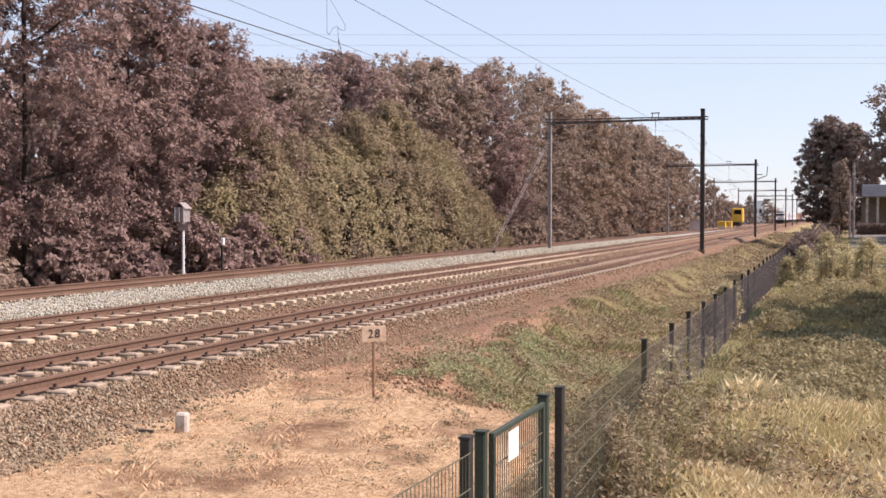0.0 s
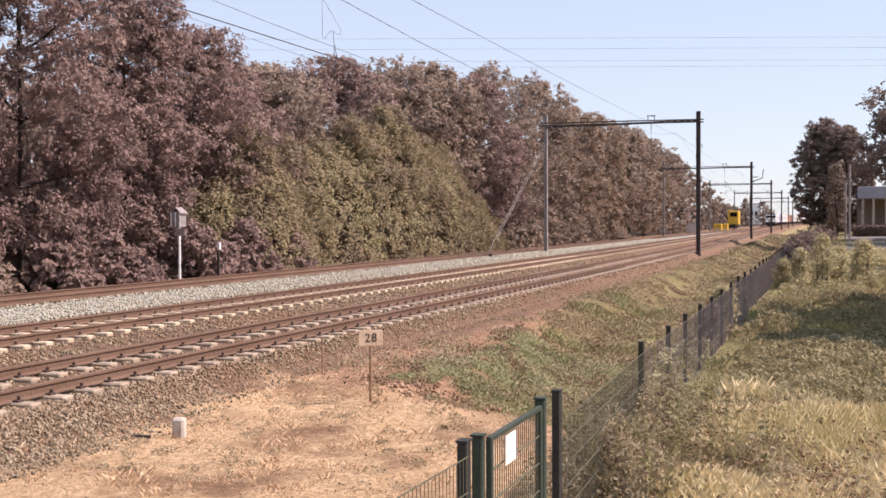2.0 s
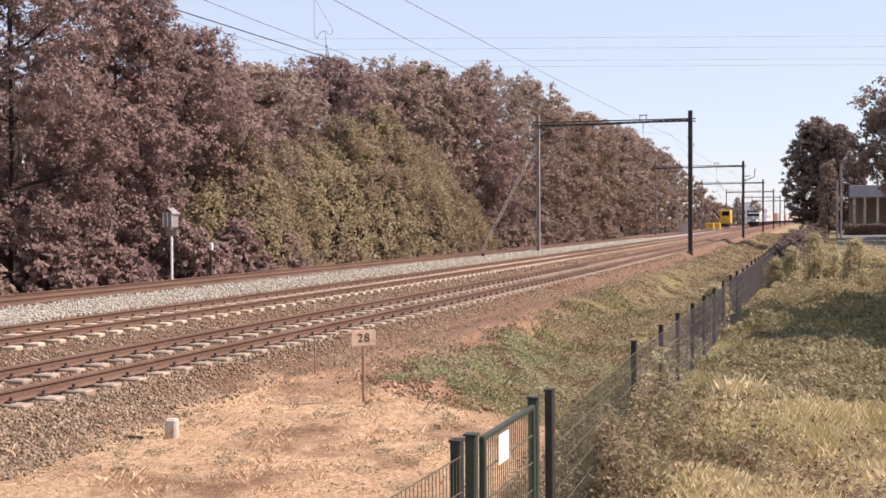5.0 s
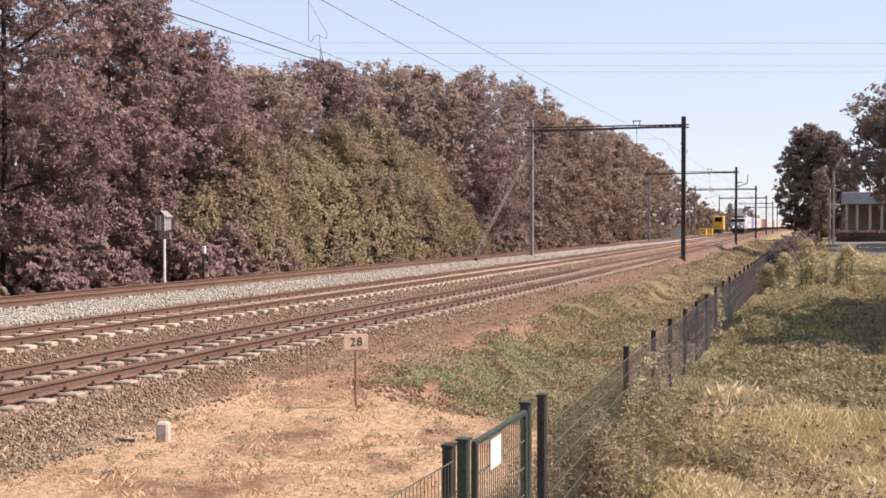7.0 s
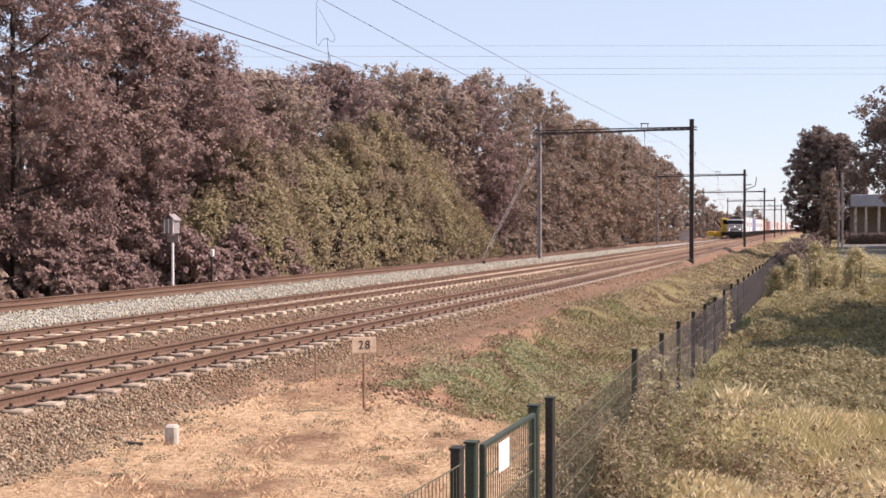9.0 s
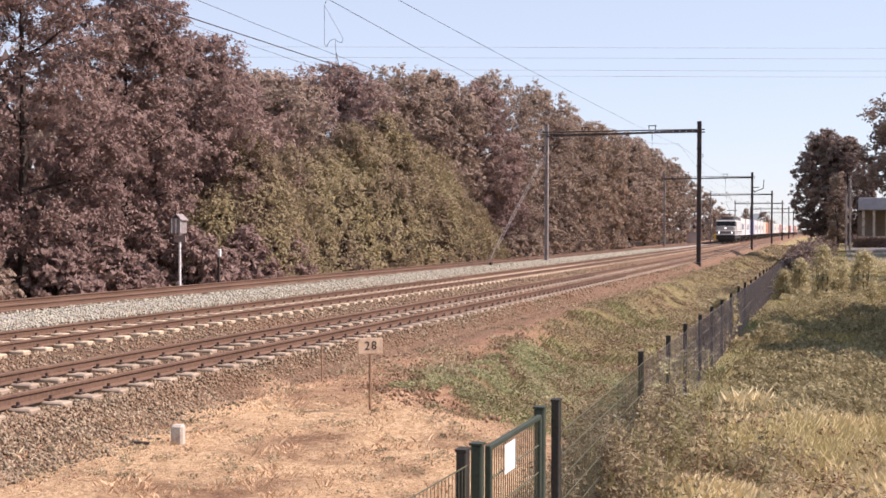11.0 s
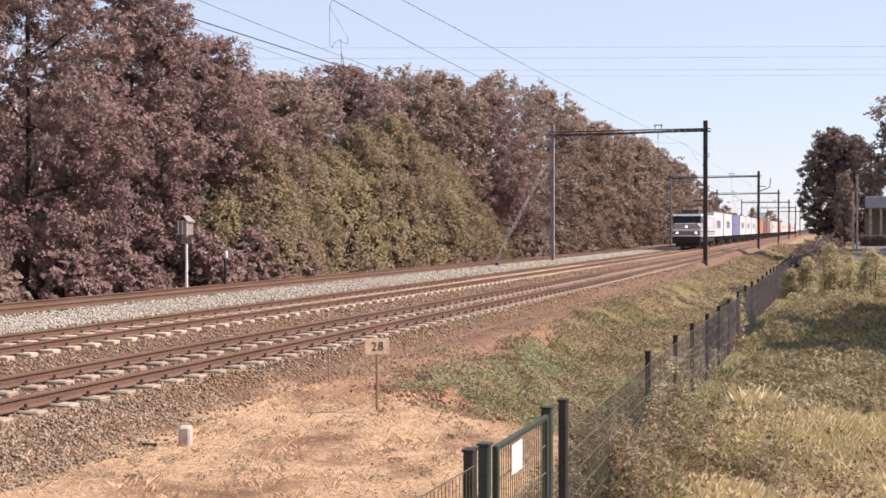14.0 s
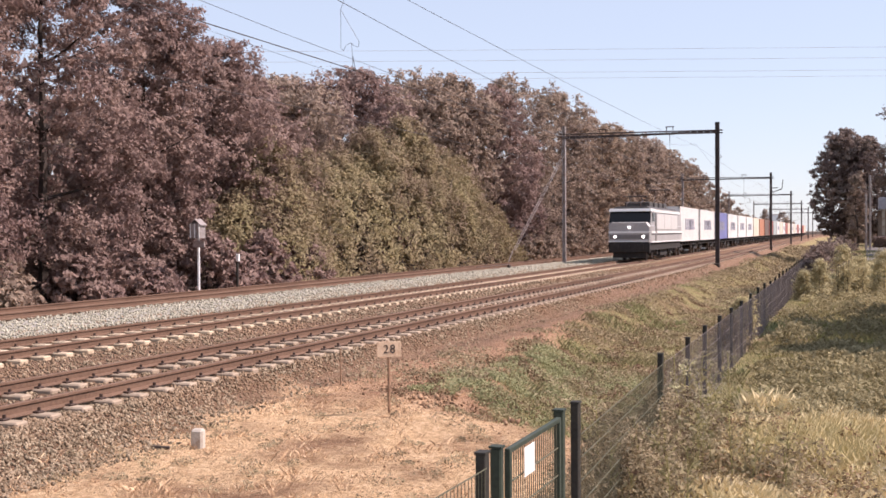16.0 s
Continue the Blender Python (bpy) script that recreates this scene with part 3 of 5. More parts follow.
def crown_points(n, lobes):
    """Places on sprays that sit in the lobes' outer part. lobes: rows of x, y, z, rx, ry, rz."""
    L = np.array(lobes, float)
    area = (L[:, 3] * L[:, 4] * L[:, 5]) ** (2 / 3)
    clumps = max(60, int(n / 27))
    which = RNG.choice(len(L), clumps, p=area / area.sum())
    d = RNG.normal(0, 1, (clumps, 3))
    d /= np.linalg.norm(d, axis=1, keepdims=True)
    rad = np.clip(1.0 - np.abs(RNG.normal(0, 0.22, clumps)), 0.2, 1) + RNG.normal(0, 0.05, clumps)
    c = L[which, :3] + d * L[which, 3:] * rad[:, None]
    cr = RNG.uniform(0.12, 0.36, clumps) * np.clip(area[which] ** 0.5 / 1.6, 0.5, 1.5)
    k = RNG.choice(clumps, n, p=cr ** 2 / (cr ** 2).sum())
    e = RNG.normal(0, 0.62, (n, 3))
    e[:, 2] *= 0.7
    p = c[k] + e * cr[k][:, None]
    e /= np.linalg.norm(e, axis=1, keepdims=True) + 1e-6
    return p, (0.5 * e + d[k] * 1.0 + np.array((0.25, 0, 0.35)))


def thin(p, nb, x, y, level=-0.38):
    """Opens irregular gaps in a crown."""
    q = vnoise(p[:, 0] + x + 0.8 * p[:, 2], p[:, 1] + y - 0.5 * p[:, 2], 1.5, 61) + 0.7 * vnoise(p[:, 1] + y + p[:, 2], p[:, 2] - 0.6 * p[:, 0], 0.8, 62)
    keep = q + RNG.normal(0, 0.18, len(p)) > level
    return p[keep], nb[keep]


def tree_trunk(bm, h, r, limbs, spread_r, lean=0.0):
    rnd = random.Random(int(h * 1000))
    pts = [Vector((lean * z * z / h + 0.12 * math.sin(z * 1.3), 0.1 * math.cos(z), z)) for z in (h * k / 5 for k in range(6))]
    pts[0].z = -0.7
    for k in range(5):
        rod(bm, pts[k], pts[k + 1], r * (1 - 0.16 * k), r * (1 - 0.16 * (k + 1)), seg=7)
    for k in range(limbs):
        z = h * rnd.uniform(0.25, 0.8)
        base = pts[min(4, int(z / h * 5))].lerp(pts[min(5, int(z / h * 5) + 1)], 0.5)
        a = k * 2.4 + rnd.uniform(-0.4, 0.4)
        l = spread_r * rnd.uniform(0.5, 0.95)
        mid = base + Vector((math.cos(a) * l * 0.5, math.sin(a) * l * 0.5, l * 0.15))
        tip = base + Vector((math.cos(a) * l, math.sin(a) * l, min(l * 0.35, h * 1.12 - base.z)))
        rod(bm, base, mid, r * 0.35, r * 0.22, seg=5)
        rod(bm, mid, tip, r * 0.22, r * 0.08, seg=5)


def build_tree(x, y, h, w, leaf, n, label, low=0.15, size=0.17, group="wood edge trees", name="tree", lobes=None, category="tree", flat=0.55, gaps=-0.38, foot=0.72):
    """A leafy tree of height h and crown radius w, whose crown starts at low * h."""
    rnd = random.Random(int(x * 97 + y * 31))
    z0 = float(height(x, y))
    th = thing(name, label, category, pose(x, y, z0), group)
    bm = bmesh.new()
    tree_trunk(bm, h * 0.82, 0.04 + 0.012 * h, 9, w * 0.8)
    part("trunk", bm, BARK, th)
    if lobes is None:
        lobes = []
        m = 26 + int(h * 1.2)
        for k in range(m):
            f = (k + 0.5) / m
            z = h * (low + (0.95 - low) * f)
            prof = math.sqrt(max(0.05, 1 - max(0.0, (f - 0.35) / 0.68) ** 2.2)) * (foot + (1 - foot) * min(1, f / 0.3))
            a = k * 2.39996 + rnd.uniform(-0.4, 0.4)
            s = w * rnd.uniform(0.24, 0.42)
            d = max(0.0, w * prof - s * rnd.uniform(0.6, 1.4))
            lobes.append((math.cos(a) * d, math.sin(a) * d, min(z, h - s * 0.8), s, s, s * rnd.uniform(0.7, 1.0)))
        if group == "wood edge trees":      # fuller on the open side, towards the light
            for k in range(8):
                s = w * rnd.uniform(0.26, 0.36)
                lobes.append((w * rnd.uniform(0.4, 0.65), w * rnd.uniform(-0.6, 0.6), h * (0.16 + 0.09 * k), s, s, s))
        s = w * 0.34
        lobes.append((rnd.uniform(-0.3, 0.3), rnd.uniform(-0.3, 0.3), h - s, s, s, s))
    p, nb = thin(*crown_points(n, lobes), x, y, gaps)
    soup("crown", leaf_quads(p, np.full(len(p), size), nb, flat), 3, leaf, th)
    return th


PURPLE = "tall tree with purple-brown leaves at the wood edge"
BROWN = "tall tree with dull brown leaves in the wood"
RUSSET = "tree with russet and brown autumn leaves"
OLIVE = "broad olive-green and brown shrub in front of the wood"
# front row beside the siding, from the nearest on
for x, y, h, w, leaf, n, label in (
        (-28.2, 21.0, 14.5, 4.2, LEAF_PURPLE, 26000, PURPLE), (-28.6, 27.5, 15.5, 4.4, LEAF_PURPLE, 30000, PURPLE),
        (-28.4, 34.0, 15.0, 4.0, LEAF_PURPLE, 30000, PURPLE), (-29.2, 41.5, 14.4, 3.4, LEAF_PURPLE, 26000, PURPLE),
        (-30.4, 49.0, 12.2, 3.3, LEAF_PURPLE, 24000, PURPLE), (-33.0, 17.0, 15.0, 4.5, LEAF_PURPLE, 14000, PURPLE),
        (-36.0, 32.0, 15.0, 4.8, LEAF_PURPLE, 12000, PURPLE), (-36.5, 44.0, 11.4, 4.4, LEAF_BROWN, 13000, BROWN),
        (-33.5, 56.5, 11.2, 4.0, LEAF_PURPLE, 18000, PURPLE), (-35.5, 65.0, 12.6, 4.6, LEAF_BROWN, 18000, BROWN),
        (-35.0, 75.0, 14.6, 5.0, LEAF_PURPLE, 20000, PURPLE), (-35.0, 85.0, 15.8, 5.0, LEAF_BROWN, 18000, BROWN), (-33.0, 90.0, 15.8, 4.6, LEAF_BROWN, 16000, BROWN),
        (-30.5, 95.0, 15.4, 4.8, LEAF_PURPLE, 20000, PURPLE), (-31.5, 103.0, 17.7, 5.6, LEAF_BROWN, 20000, BROWN),
        (-30.0, 113.0, 17.4, 5.4, LEAF_BROWN, 20000, BROWN), (-29.4, 124.0, 16.2, 5.2, LEAF_RUST, 18000, RUSSET),
        (-28.8, 135.0, 15.6, 5.2, LEAF_RUST, 17000, RUSSET), (-28.8, 148.0, 15.6, 5.6, LEAF_BROWN, 15000, BROWN),
        (-29.0, 162.0, 15.8, 5.6, LEAF_BROWN, 14000, BROWN), (-29.4, 178.0, 15.6, 5.8, LEAF_RUST, 13000, RUSSET),
        (-30.0, 196.0, 15.0, 6.0, LEAF_BROWN, 12000, BROWN), (-41.0, 100.0, 17.0, 6.0, LEAF_BROWN, 8000, BROWN),
        (-41.0, 60.0, 12.0, 5.5, LEAF_BROWN, 8000, BROWN), (-42.0, 80.0, 14.4, 5.5, LEAF_BROWN, 8000, BROWN)):
    build_tree(x, y, h, w * (1.22 if 48 < y < 93 else 1), leaf, int(n * (2.8 if y < 60 and x > -32 else 0.9 if x < -35.6 else 2.3 if y < 93 else 1.6)), label, low=0.1, size=(0.054 + 0.00078 * y) * (1.25 if 52 < y < 93 else 1), gaps=-0.75 if y < 48 else -3)


def build_shrub(x, y, h, w, leaf, n, label, size=0.14, name="shrub", group="shrubs", category="shrub", stems=6):
    rnd = random.Random(int(x * 53 + y * 17 + h * 10))
    th = thing(name, label, category, pose(x, y, float(height(x, y))), group)
    bm = bmesh.new()
    for k in range(stems):
        a = k * 2.4
        rod(bm, (0.15 * math.cos(a), 0.15 * math.sin(a), -0.2), (w * 0.5 * math.cos(a), w * 0.5 * math.sin(a), h * 0.7), 0.012 * h, 0.004 * h, seg=5)
    part("stem", bm, BARK, th)
    lobes = []
    for k in range(20):
        f = (k + 0.5) / 20
        a = k * 2.39996 + rnd.uniform(-0.4, 0.4)
        r = w * math.sqrt(max(0.0, 1 - f * f)) * 0.72
        s = w * rnd.uniform(0.3, 0.46) * (1 - 0.2 * f)
        lobes.append((math.cos(a) * r, math.sin(a) * r, max(s * 0.5, f * (h - s * 0.8)), s, s, s * 0.85))
    p, nb = crown_points(n, lobes)
    p[:, 2] = np.abs(p[:, 2])
    if h > 3:
        p, nb = thin(p, nb, x, y, -0.75)
    soup("foliage", leaf_quads(p, np.full(len(p), size), nb), 3, leaf, th)
    return th


def build_dome(x, y, h, rx, ry, n, label, peak=0.0, size=0.09):
    """A broad shrub as one uneven dome, longer along the line; peak moves its highest place along y."""
    th = thing("shrub", label, "shrub", pose(x, y, float(height(x, y))), "shrubs")
    for k in range(9):
        a, q = k * 2.4, (k + 0.5) / 9
        bm = bmesh.new()
        rod(bm, (0, ry * 0.5 * (2 * q - 1), -0.2), (rx * 0.5 * math.cos(a), ry * 0.8 * (2 * q - 1), h * (0.75 - 0.5 * abs(2 * q - 1))), 0.012 * h, 0.004 * h, seg=5)
        part("stem", bm, BARK, th)
    k = n // 24
    a, f = RNG.uniform(0, 2 * math.pi, k), RNG.uniform(0, 1, k)
    r = (1 - f ** 1.25) ** 0.72
    d = np.stack([np.cos(a) * r, np.sin(a) * r, f], -1)
    lump = 0.93 + 0.1 * vnoise(d[:, 1] * ry + y, d[:, 2] * h + d[:, 0] * rx, 2.2, 71) + 0.09 * vnoise(d[:, 1] * ry, d[:, 2] * h, 0.9, 72)
    c = d * (rx, ry, h) * (lump - np.abs(RNG.normal(0, 0.07, k)))[:, None]
    c[:, 1] += peak * f
    cr = RNG.uniform(0.14, 0.34, k)
    which = RNG.integers(0, k, n)
    e = RNG.normal(0, 0.62, (n, 3))
    p = c[which] + e * cr[which][:, None]
    p[:, 2] = np.abs(p[:, 2])
    nb = 0.5 * e + d[which] + np.array((0.25, 0, 0.35))
    soup("foliage", leaf_quads(p, np.full(n, size), nb), 3, LEAF_OLIVE, th)
    return th


build_dome(-28.8, 70.0, 9.8, 4.4, 26.0, 155000, OLIVE, 0.0, 0.1)
build_dome(-28.2, 50.5, 7.6, 3.2, 6.6, 46000, OLIVE, -0.5, 0.09)
for x, y, h, w in ((-25.8, 29.0, 1.6, 1.1), (-26.2, 33.5, 1.9, 1.3), (-26.4, 42.0, 2.6, 1.6), (-26.4, 46.5, 2.6, 1.6), (-25.9, 24.6, 1.8, 1.4), (-26.2, 36.0, 2.1, 1.4), (-26.5, 51.0, 2.2, 1.5), (-26.3, 44.2, 1.6, 1.2), (-26.3, 92.0, 2.2, 1.8), (-26.3, 38.0, 1.3, 1.0),
                   (-26.3, 97.0, 2.6, 2.0), (-26.4, 104.0, 3.0, 2.2), (-26.4, 112.0, 3.4, 2.6), (-26.6, 122.0, 3.6, 2.8), (-26.8, 133.0, 3.6, 2.8)):
    build_shrub(x, y, h, w, LEAF_PURPLE if 30 < y < 60 else LEAF_BROWN, 7000, "low brown undergrowth at the foot of the wood", 0.11)
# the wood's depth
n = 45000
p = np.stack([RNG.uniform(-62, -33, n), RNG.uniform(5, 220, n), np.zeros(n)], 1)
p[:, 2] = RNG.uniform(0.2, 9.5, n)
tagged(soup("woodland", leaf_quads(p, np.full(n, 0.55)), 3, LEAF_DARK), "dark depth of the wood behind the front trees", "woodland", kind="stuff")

# trees beside the lane
build_tree(-1.75, 122.0, 11.9, 3.8, LEAF_DARK, 46000, "dense dark tree beside the lane", low=0.08, size=0.13, group="lane trees", gaps=-3, foot=0.4)
build_tree(0.3, 119.0, 10.8, 3.0, LEAF_DARK, 34000, "dense dark tree beside the lane", low=0.06, size=0.13, group="lane trees", gaps=-3, foot=0.5)
build_tree(5.1, 62.0, 11.0, 4.3, LEAF_DARK, 44000, "dark green tree overhanging the lane", low=0.34, size=0.1, group="lane trees", gaps=-1.1)
for x, y, h, w in ((7.4, 28.5, 8.6, 3.6), (7.2, 34.0, 10.2, 3.8), (7.8, 39.5, 8.2, 3.4)):
    build_tree(x, y, h, w, LEAF_DARK, 24000, "broad dense tree shading the verge", low=0.06, size=0.36, group="lane trees", gaps=-3)
for x, y in ((9.6, 89.0), (9.6, 97.0)):
    build_tree(x, y, 11.0, 4.2, LEAF_DARK, 15000, "dark tree shading the lane", low=0.1, size=0.32, group="lane trees", gaps=-3)
for x, y, h, w in ((-29.5, 330, 6.5, 3.5), (-29.8, 310, 7, 3.6), (-30, 294, 8.4, 3.6), (-30, 278, 10.2, 3.8), (-30.2, 263, 11.6, 4.0), (-30.4, 248, 12.8, 4.2), (-30.5, 233, 13.6, 4.4), (-30.5, 217, 14.4, 4.8), (-34, 430, 10.5, 2.4), (-28.5, 445, 9.5, 3.4), (-38, 470, 8, 5), (-46, 480, 9, 6), (-30, 500, 7, 5)):
    build_tree(x, y, h, w, LEAF_BROWN, 7000, "distant brown tree along the line", low=0.04, size=0.24, group="distant trees")


build_tree(-0.55, 103.0, 6.6, 0.95, LEAF_BROWN, 9000, "slender pale-barked young tree beside the lane", low=0.15, size=0.1, group="lane trees", gaps=-0.6)


# ---- fence ----
def fence_x(y):
    return -2.13 + 0.024 * (y - 6.4) if y < 8.6 else -2.08 - 0.035 * (y - 8.5) if y < 13.4 else -2.25 - 0.016 * (y - 13.4)


def build_fence():
    th = thing("mesh_fence", "dark green steel mesh fence overgrown with weeds", "fence")
    posts = [1.6, 3.98, 6.38, 8.5, 13.4, 15.9, 17.95, 20.2, 22.4, 24.7, 27.2, 29.7, 32.2, 34.9] + [37.4 + 2.5 * k for k in range(18)]
    for y in posts:
        x = fence_x(y)
        z = float(height(x, y))
        top = 0.7 if y < 9 else 0.55 + 0.03 * math.sin(y * 3)
        bm = bmesh.new()
        box(bm, (0, 0, (top + z - 0.3) / 2), (0.06, 0.09, top - z + 0.3), bevel=0.006)
        box(bm, (0, 0, top + 0.008), (0.07, 0.1, 0.016))
        part("post", bm, DARKPAINT, th, at=pose(x, y, 0))
    for a, b in zip(posts, posts[1:]):
        if a == 6.38:
            continue
        bm = bmesh.new()
        xa, xb = (fence_x(y) for y in (a, b))
        z0 = float(height(xa, a)) + 0.03
        top = (0.62 if b < 10 else 0.46)
        step = 0.055 if b < 14 else 0.1 if b < 50 else 0.3
        r = 0.0018 if b < 14 else 0.0026 if b < 36 else 0.0035 if b < 50 else 0.006
        n = int((b - a) / step)
        for k in range(1, n):
            f = k / n
            x = xa + (xb - xa) * f
            box(bm, (x + 0.035, a + (b - a) * f, (z0 + top) / 2), (2 * r, 2 * r, top - z0))
        m, q = (7, 0.006) if b < 14 else (5, 0.004)
        for k in range(m):
            z = z0 + (top - z0) * k / (m - 1)
            box(bm, ((xa + xb) / 2 + 0.035, (a + b) / 2, z), (q, b - a - 0.05, q), rot=(0, 0, math.degrees(math.atan2(xa - xb, b - a))))
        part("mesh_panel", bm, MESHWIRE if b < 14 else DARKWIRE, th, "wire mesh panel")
    return th


build_fence()


def build_gate():
    th = thing("gate", "green steel mesh gate with a blank white notice", "gate", pose(-2.11, 0, 0))
    z = -0.72
    for y, w in ((6.6, 0.07), (8.12, 0.074)):
        bm = bmesh.new()
        box(bm, (0, y, (0.7 + z - 0.3) / 2), (w, w, 0.7 - z + 0.3), bevel=0.01)
        box(bm, (0, y, 0.705), (w + 0.012, w + 0.012, 0.014))
        part("gate_post", bm, GREENPAINT, th)
    bm = bmesh.new()
    for y in (6.77, 8.0):
        box(bm, (0.02, y, (0.65 + z) / 2), (0.04, 0.045, 0.65 - z), bevel=0.005)
    for q in (0.65, -0.6):
        box(bm, (0.02, 7.385, q), (0.035, 1.28, 0.035), bevel=0.005)
    part("gate_frame", bm, GREENPAINT, th)
    bm = bmesh.new()
    for k in range(1, 24):
        box(bm, (0.02, 6.79 + 0.0505 * k, 0.025), (0.005, 0.005, 1.22))
    for k in range(1, 7):
        box(bm, (0.026, 7.385, 0.65 - 0.2 * k), (0.007, 1.2, 0.008))
    part("gate_mesh", bm, MESHWIRE, th)
    bm = bmesh.new()
    box(bm, (0.055, 7.13, 0.53), (0.004, 0.24, 0.195), bevel=0.001)
    part("notice_plate", bm, WHITE, th, "blank white notice plate")
    bm = bmesh.new()
    rod(bm, (0.02, 6.78, 0.02), (0.13, 6.78, 0.02), 0.012)
    rod(bm, (0.13, 6.78, 0.02), (0.13, 6.92, 0.03), 0.011)
    rod(bm, (-0.02, 6.75, 0.02), (0.04, 6.75, 0.02), 0.03, seg=10)
    part("gate_handle", bm, GALV, th, "grey metal lever handle")
    return th


build_gate()
# ---- signs beside the line ----
RUSTY_STAKE = mat("rusty_stake", (0.22, 0.12, 0.07), (0.4, 0.25, 0.16), 14.0, 0.85, wear=(0.14, 0.075, 0.05))


def build_marker():
    z = float(height(-6.25, 14.6))
    th = thing("distance_marker", "small weathered cream board on a thin rusty stake", "sign", pose(-6.25, 14.6, 0, 0, 0, 42))
    bm = bmesh.new()
    rod(bm, (0, 0.015, z - 0.2), (0, 0.015, 0.4), 0.02, seg=8)
    part("stake", bm, RUSTY_STAKE, th, "rusty brown stake")
    bm = bmesh.new()
    box(bm, (0, 0, 0.385), (0.36, 0.014, 0.22), bevel=0.004)
    part("board", bm, CREAM, th)
    cu = bpy.data.curves.new("numerals", "FONT")
    cu.body, cu.size, cu.align_x, cu.align_y, cu.extrude, cu.space_character = "28", 0.17, "CENTER", "CENTER", 0.002, 1.15
    ob = new("numerals", cu)
    ob.parent = th
    ob.matrix_basis = pose(0, -0.012, 0.385, 90, 0, 0)
    cu.materials.append(BLACKPAINT)


build_marker()
bm = bmesh.new()
rod(bm, (-8.25, 17.2, -0.6), (-8.25, 17.2, 0.08), 0.014, 0.012, seg=6)
tagged(part("peg", bm, RUSTY_STAKE), "thin rusty steel peg at the ballast's edge", "peg")
bm = bmesh.new()
box(bm, (0, 0, 0), (0.15, 0.13, 0.33), bevel=0.025)
tagged(part("marker_stone", bm, CONCRETE, at=pose(-7.45, 11.6, -0.47, 0, 0, 12)), "pale squared concrete marker stone in dry grass", "stone")
bm = bmesh.new()
box(bm, (0, 0, 0), (0.2, 0.05, 0.03), rot=(0, 4, 20))
tagged(part("wood_scrap", bm, BARK, at=pose(-7.8, 11.35, float(height(-7.8, 11.35)) + 0.03)), "dark scrap of wood lying on dry grass", "wood")
bm = bmesh.new()
box(bm, (0, 0, 0), (0.14, 0.14, 0.5), bevel=0.01)
tagged(part("stake_stump", bm, IRON, at=pose(-4.9, 9.3, -0.78)), "short dark stump in the verge", "stump")

th = thing("signal_post", "white post with a gabled grey cabinet and small plate", "signal", pose(-23.95, 37.4, 0))
z = float(height(-23.95, 37.4))
bm = bmesh.new()
rod(bm, (0.02, 0, z - 0.2), (0.02, 0, 1.9), 0.055, 0.05, seg=10)
part("post", bm, WHITE, th)
bm = bmesh.new()
prism(bm, [(-0.22, 1.86), (0.22, 1.86), (0.22, 2.42), (-0.22, 2.42)], -0.19, 0.19)
part("cabinet", bm, GALV, th, "pale grey cabinet")
bm = bmesh.new()
a = [(-0.25, -0.24, 2.38), (0, -0.24, 2.6), (0.25, -0.24, 2.38), (0.25, -0.24, 2.34), (0, -0.24, 2.56), (-0.25, -0.24, 2.34)]
va = [bm.verts.new(p) for p in a]
vb = [bm.verts.new((p[0], 0.24, p[2])) for p in a]
bm.faces.new(va), bm.faces.new(vb[::-1])
for k in range(6):
    bm.faces.new((va[k], vb[k], vb[(k + 1) % 6], va[(k + 1) % 6]))
bmesh.ops.recalc_face_normals(bm, faces=bm.faces)
part("roof", bm, GALV, th)
bm = bmesh.new()
for x in (-0.19, 0.0, 0.19):
    box(bm, (x, -0.235, 2.14), (0.035, 0.02, 0.56))
part("frame", bm, WHITE, th)
bm = bmesh.new()
box(bm, (0.06, -0.06, 1.64), (0.48, 0.05, 0.26), bevel=0.005)
box(bm, (0.28, -0.1, 1.64), (0.12, 0.04, 0.26))
part("plate", bm, GALV, th, "small white plate")

th = thing("marker_post", "short dark post with a white cap", "post", pose(-23.9, 40.2, 0))
z = float(height(-23.9, 40.2))
bm = bmesh.new()
box(bm, (0, 0, (z + 0.9) / 2 - 0.1), (0.09, 0.09, 0.95 - z + 0.1), bevel=0.01)
part("post", bm, DARKPAINT, th)
bm = bmesh.new()
box(bm, (0.05, -0.02, 1.05), (0.13, 0.13, 0.3), bevel=0.02)
part("cap", bm, WHITE, th, "white reflector cap")


# ---- train ----
LOCO_GREY = mat("loco_grey_paint", (0.33, 0.315, 0.31), (0.43, 0.41, 0.405), 1.0, 0.4, 0.0, spec=0.5)
LOCO_PANEL = mat("loco_light_panel", (0.55, 0.53, 0.51), (0.64, 0.62, 0.6), 1.0, 0.4, 0.0, spec=0.5)
LOCO_BAND = mat("loco_lamp_band", (0.16, 0.15, 0.15), (0.22, 0.205, 0.2), 2.0, 0.5)
LOCO_WHITE = plain("loco_white_band", (0.85, 0.84, 0.82), 0.35)
LOCO_DARK = mat("loco_underframe", (0.02, 0.018, 0.018), (0.05, 0.045, 0.042), 3.0, 0.8)
LOCO_ROOF = mat("loco_roof", (0.05, 0.045, 0.045), (0.1, 0.09, 0.085), 3.0, 0.7)
LOCO_GLASS = plain("cab_glass", (0.012, 0.012, 0.014), 0.08)
LAMP = plain("headlight", (1.0, 0.97, 0.9), 0.2, 0.0, 4.0)
STEEL = mat("wheel_steel", (0.08, 0.06, 0.05), (0.15, 0.12, 0.1), 5.0, 0.5, 0.6)


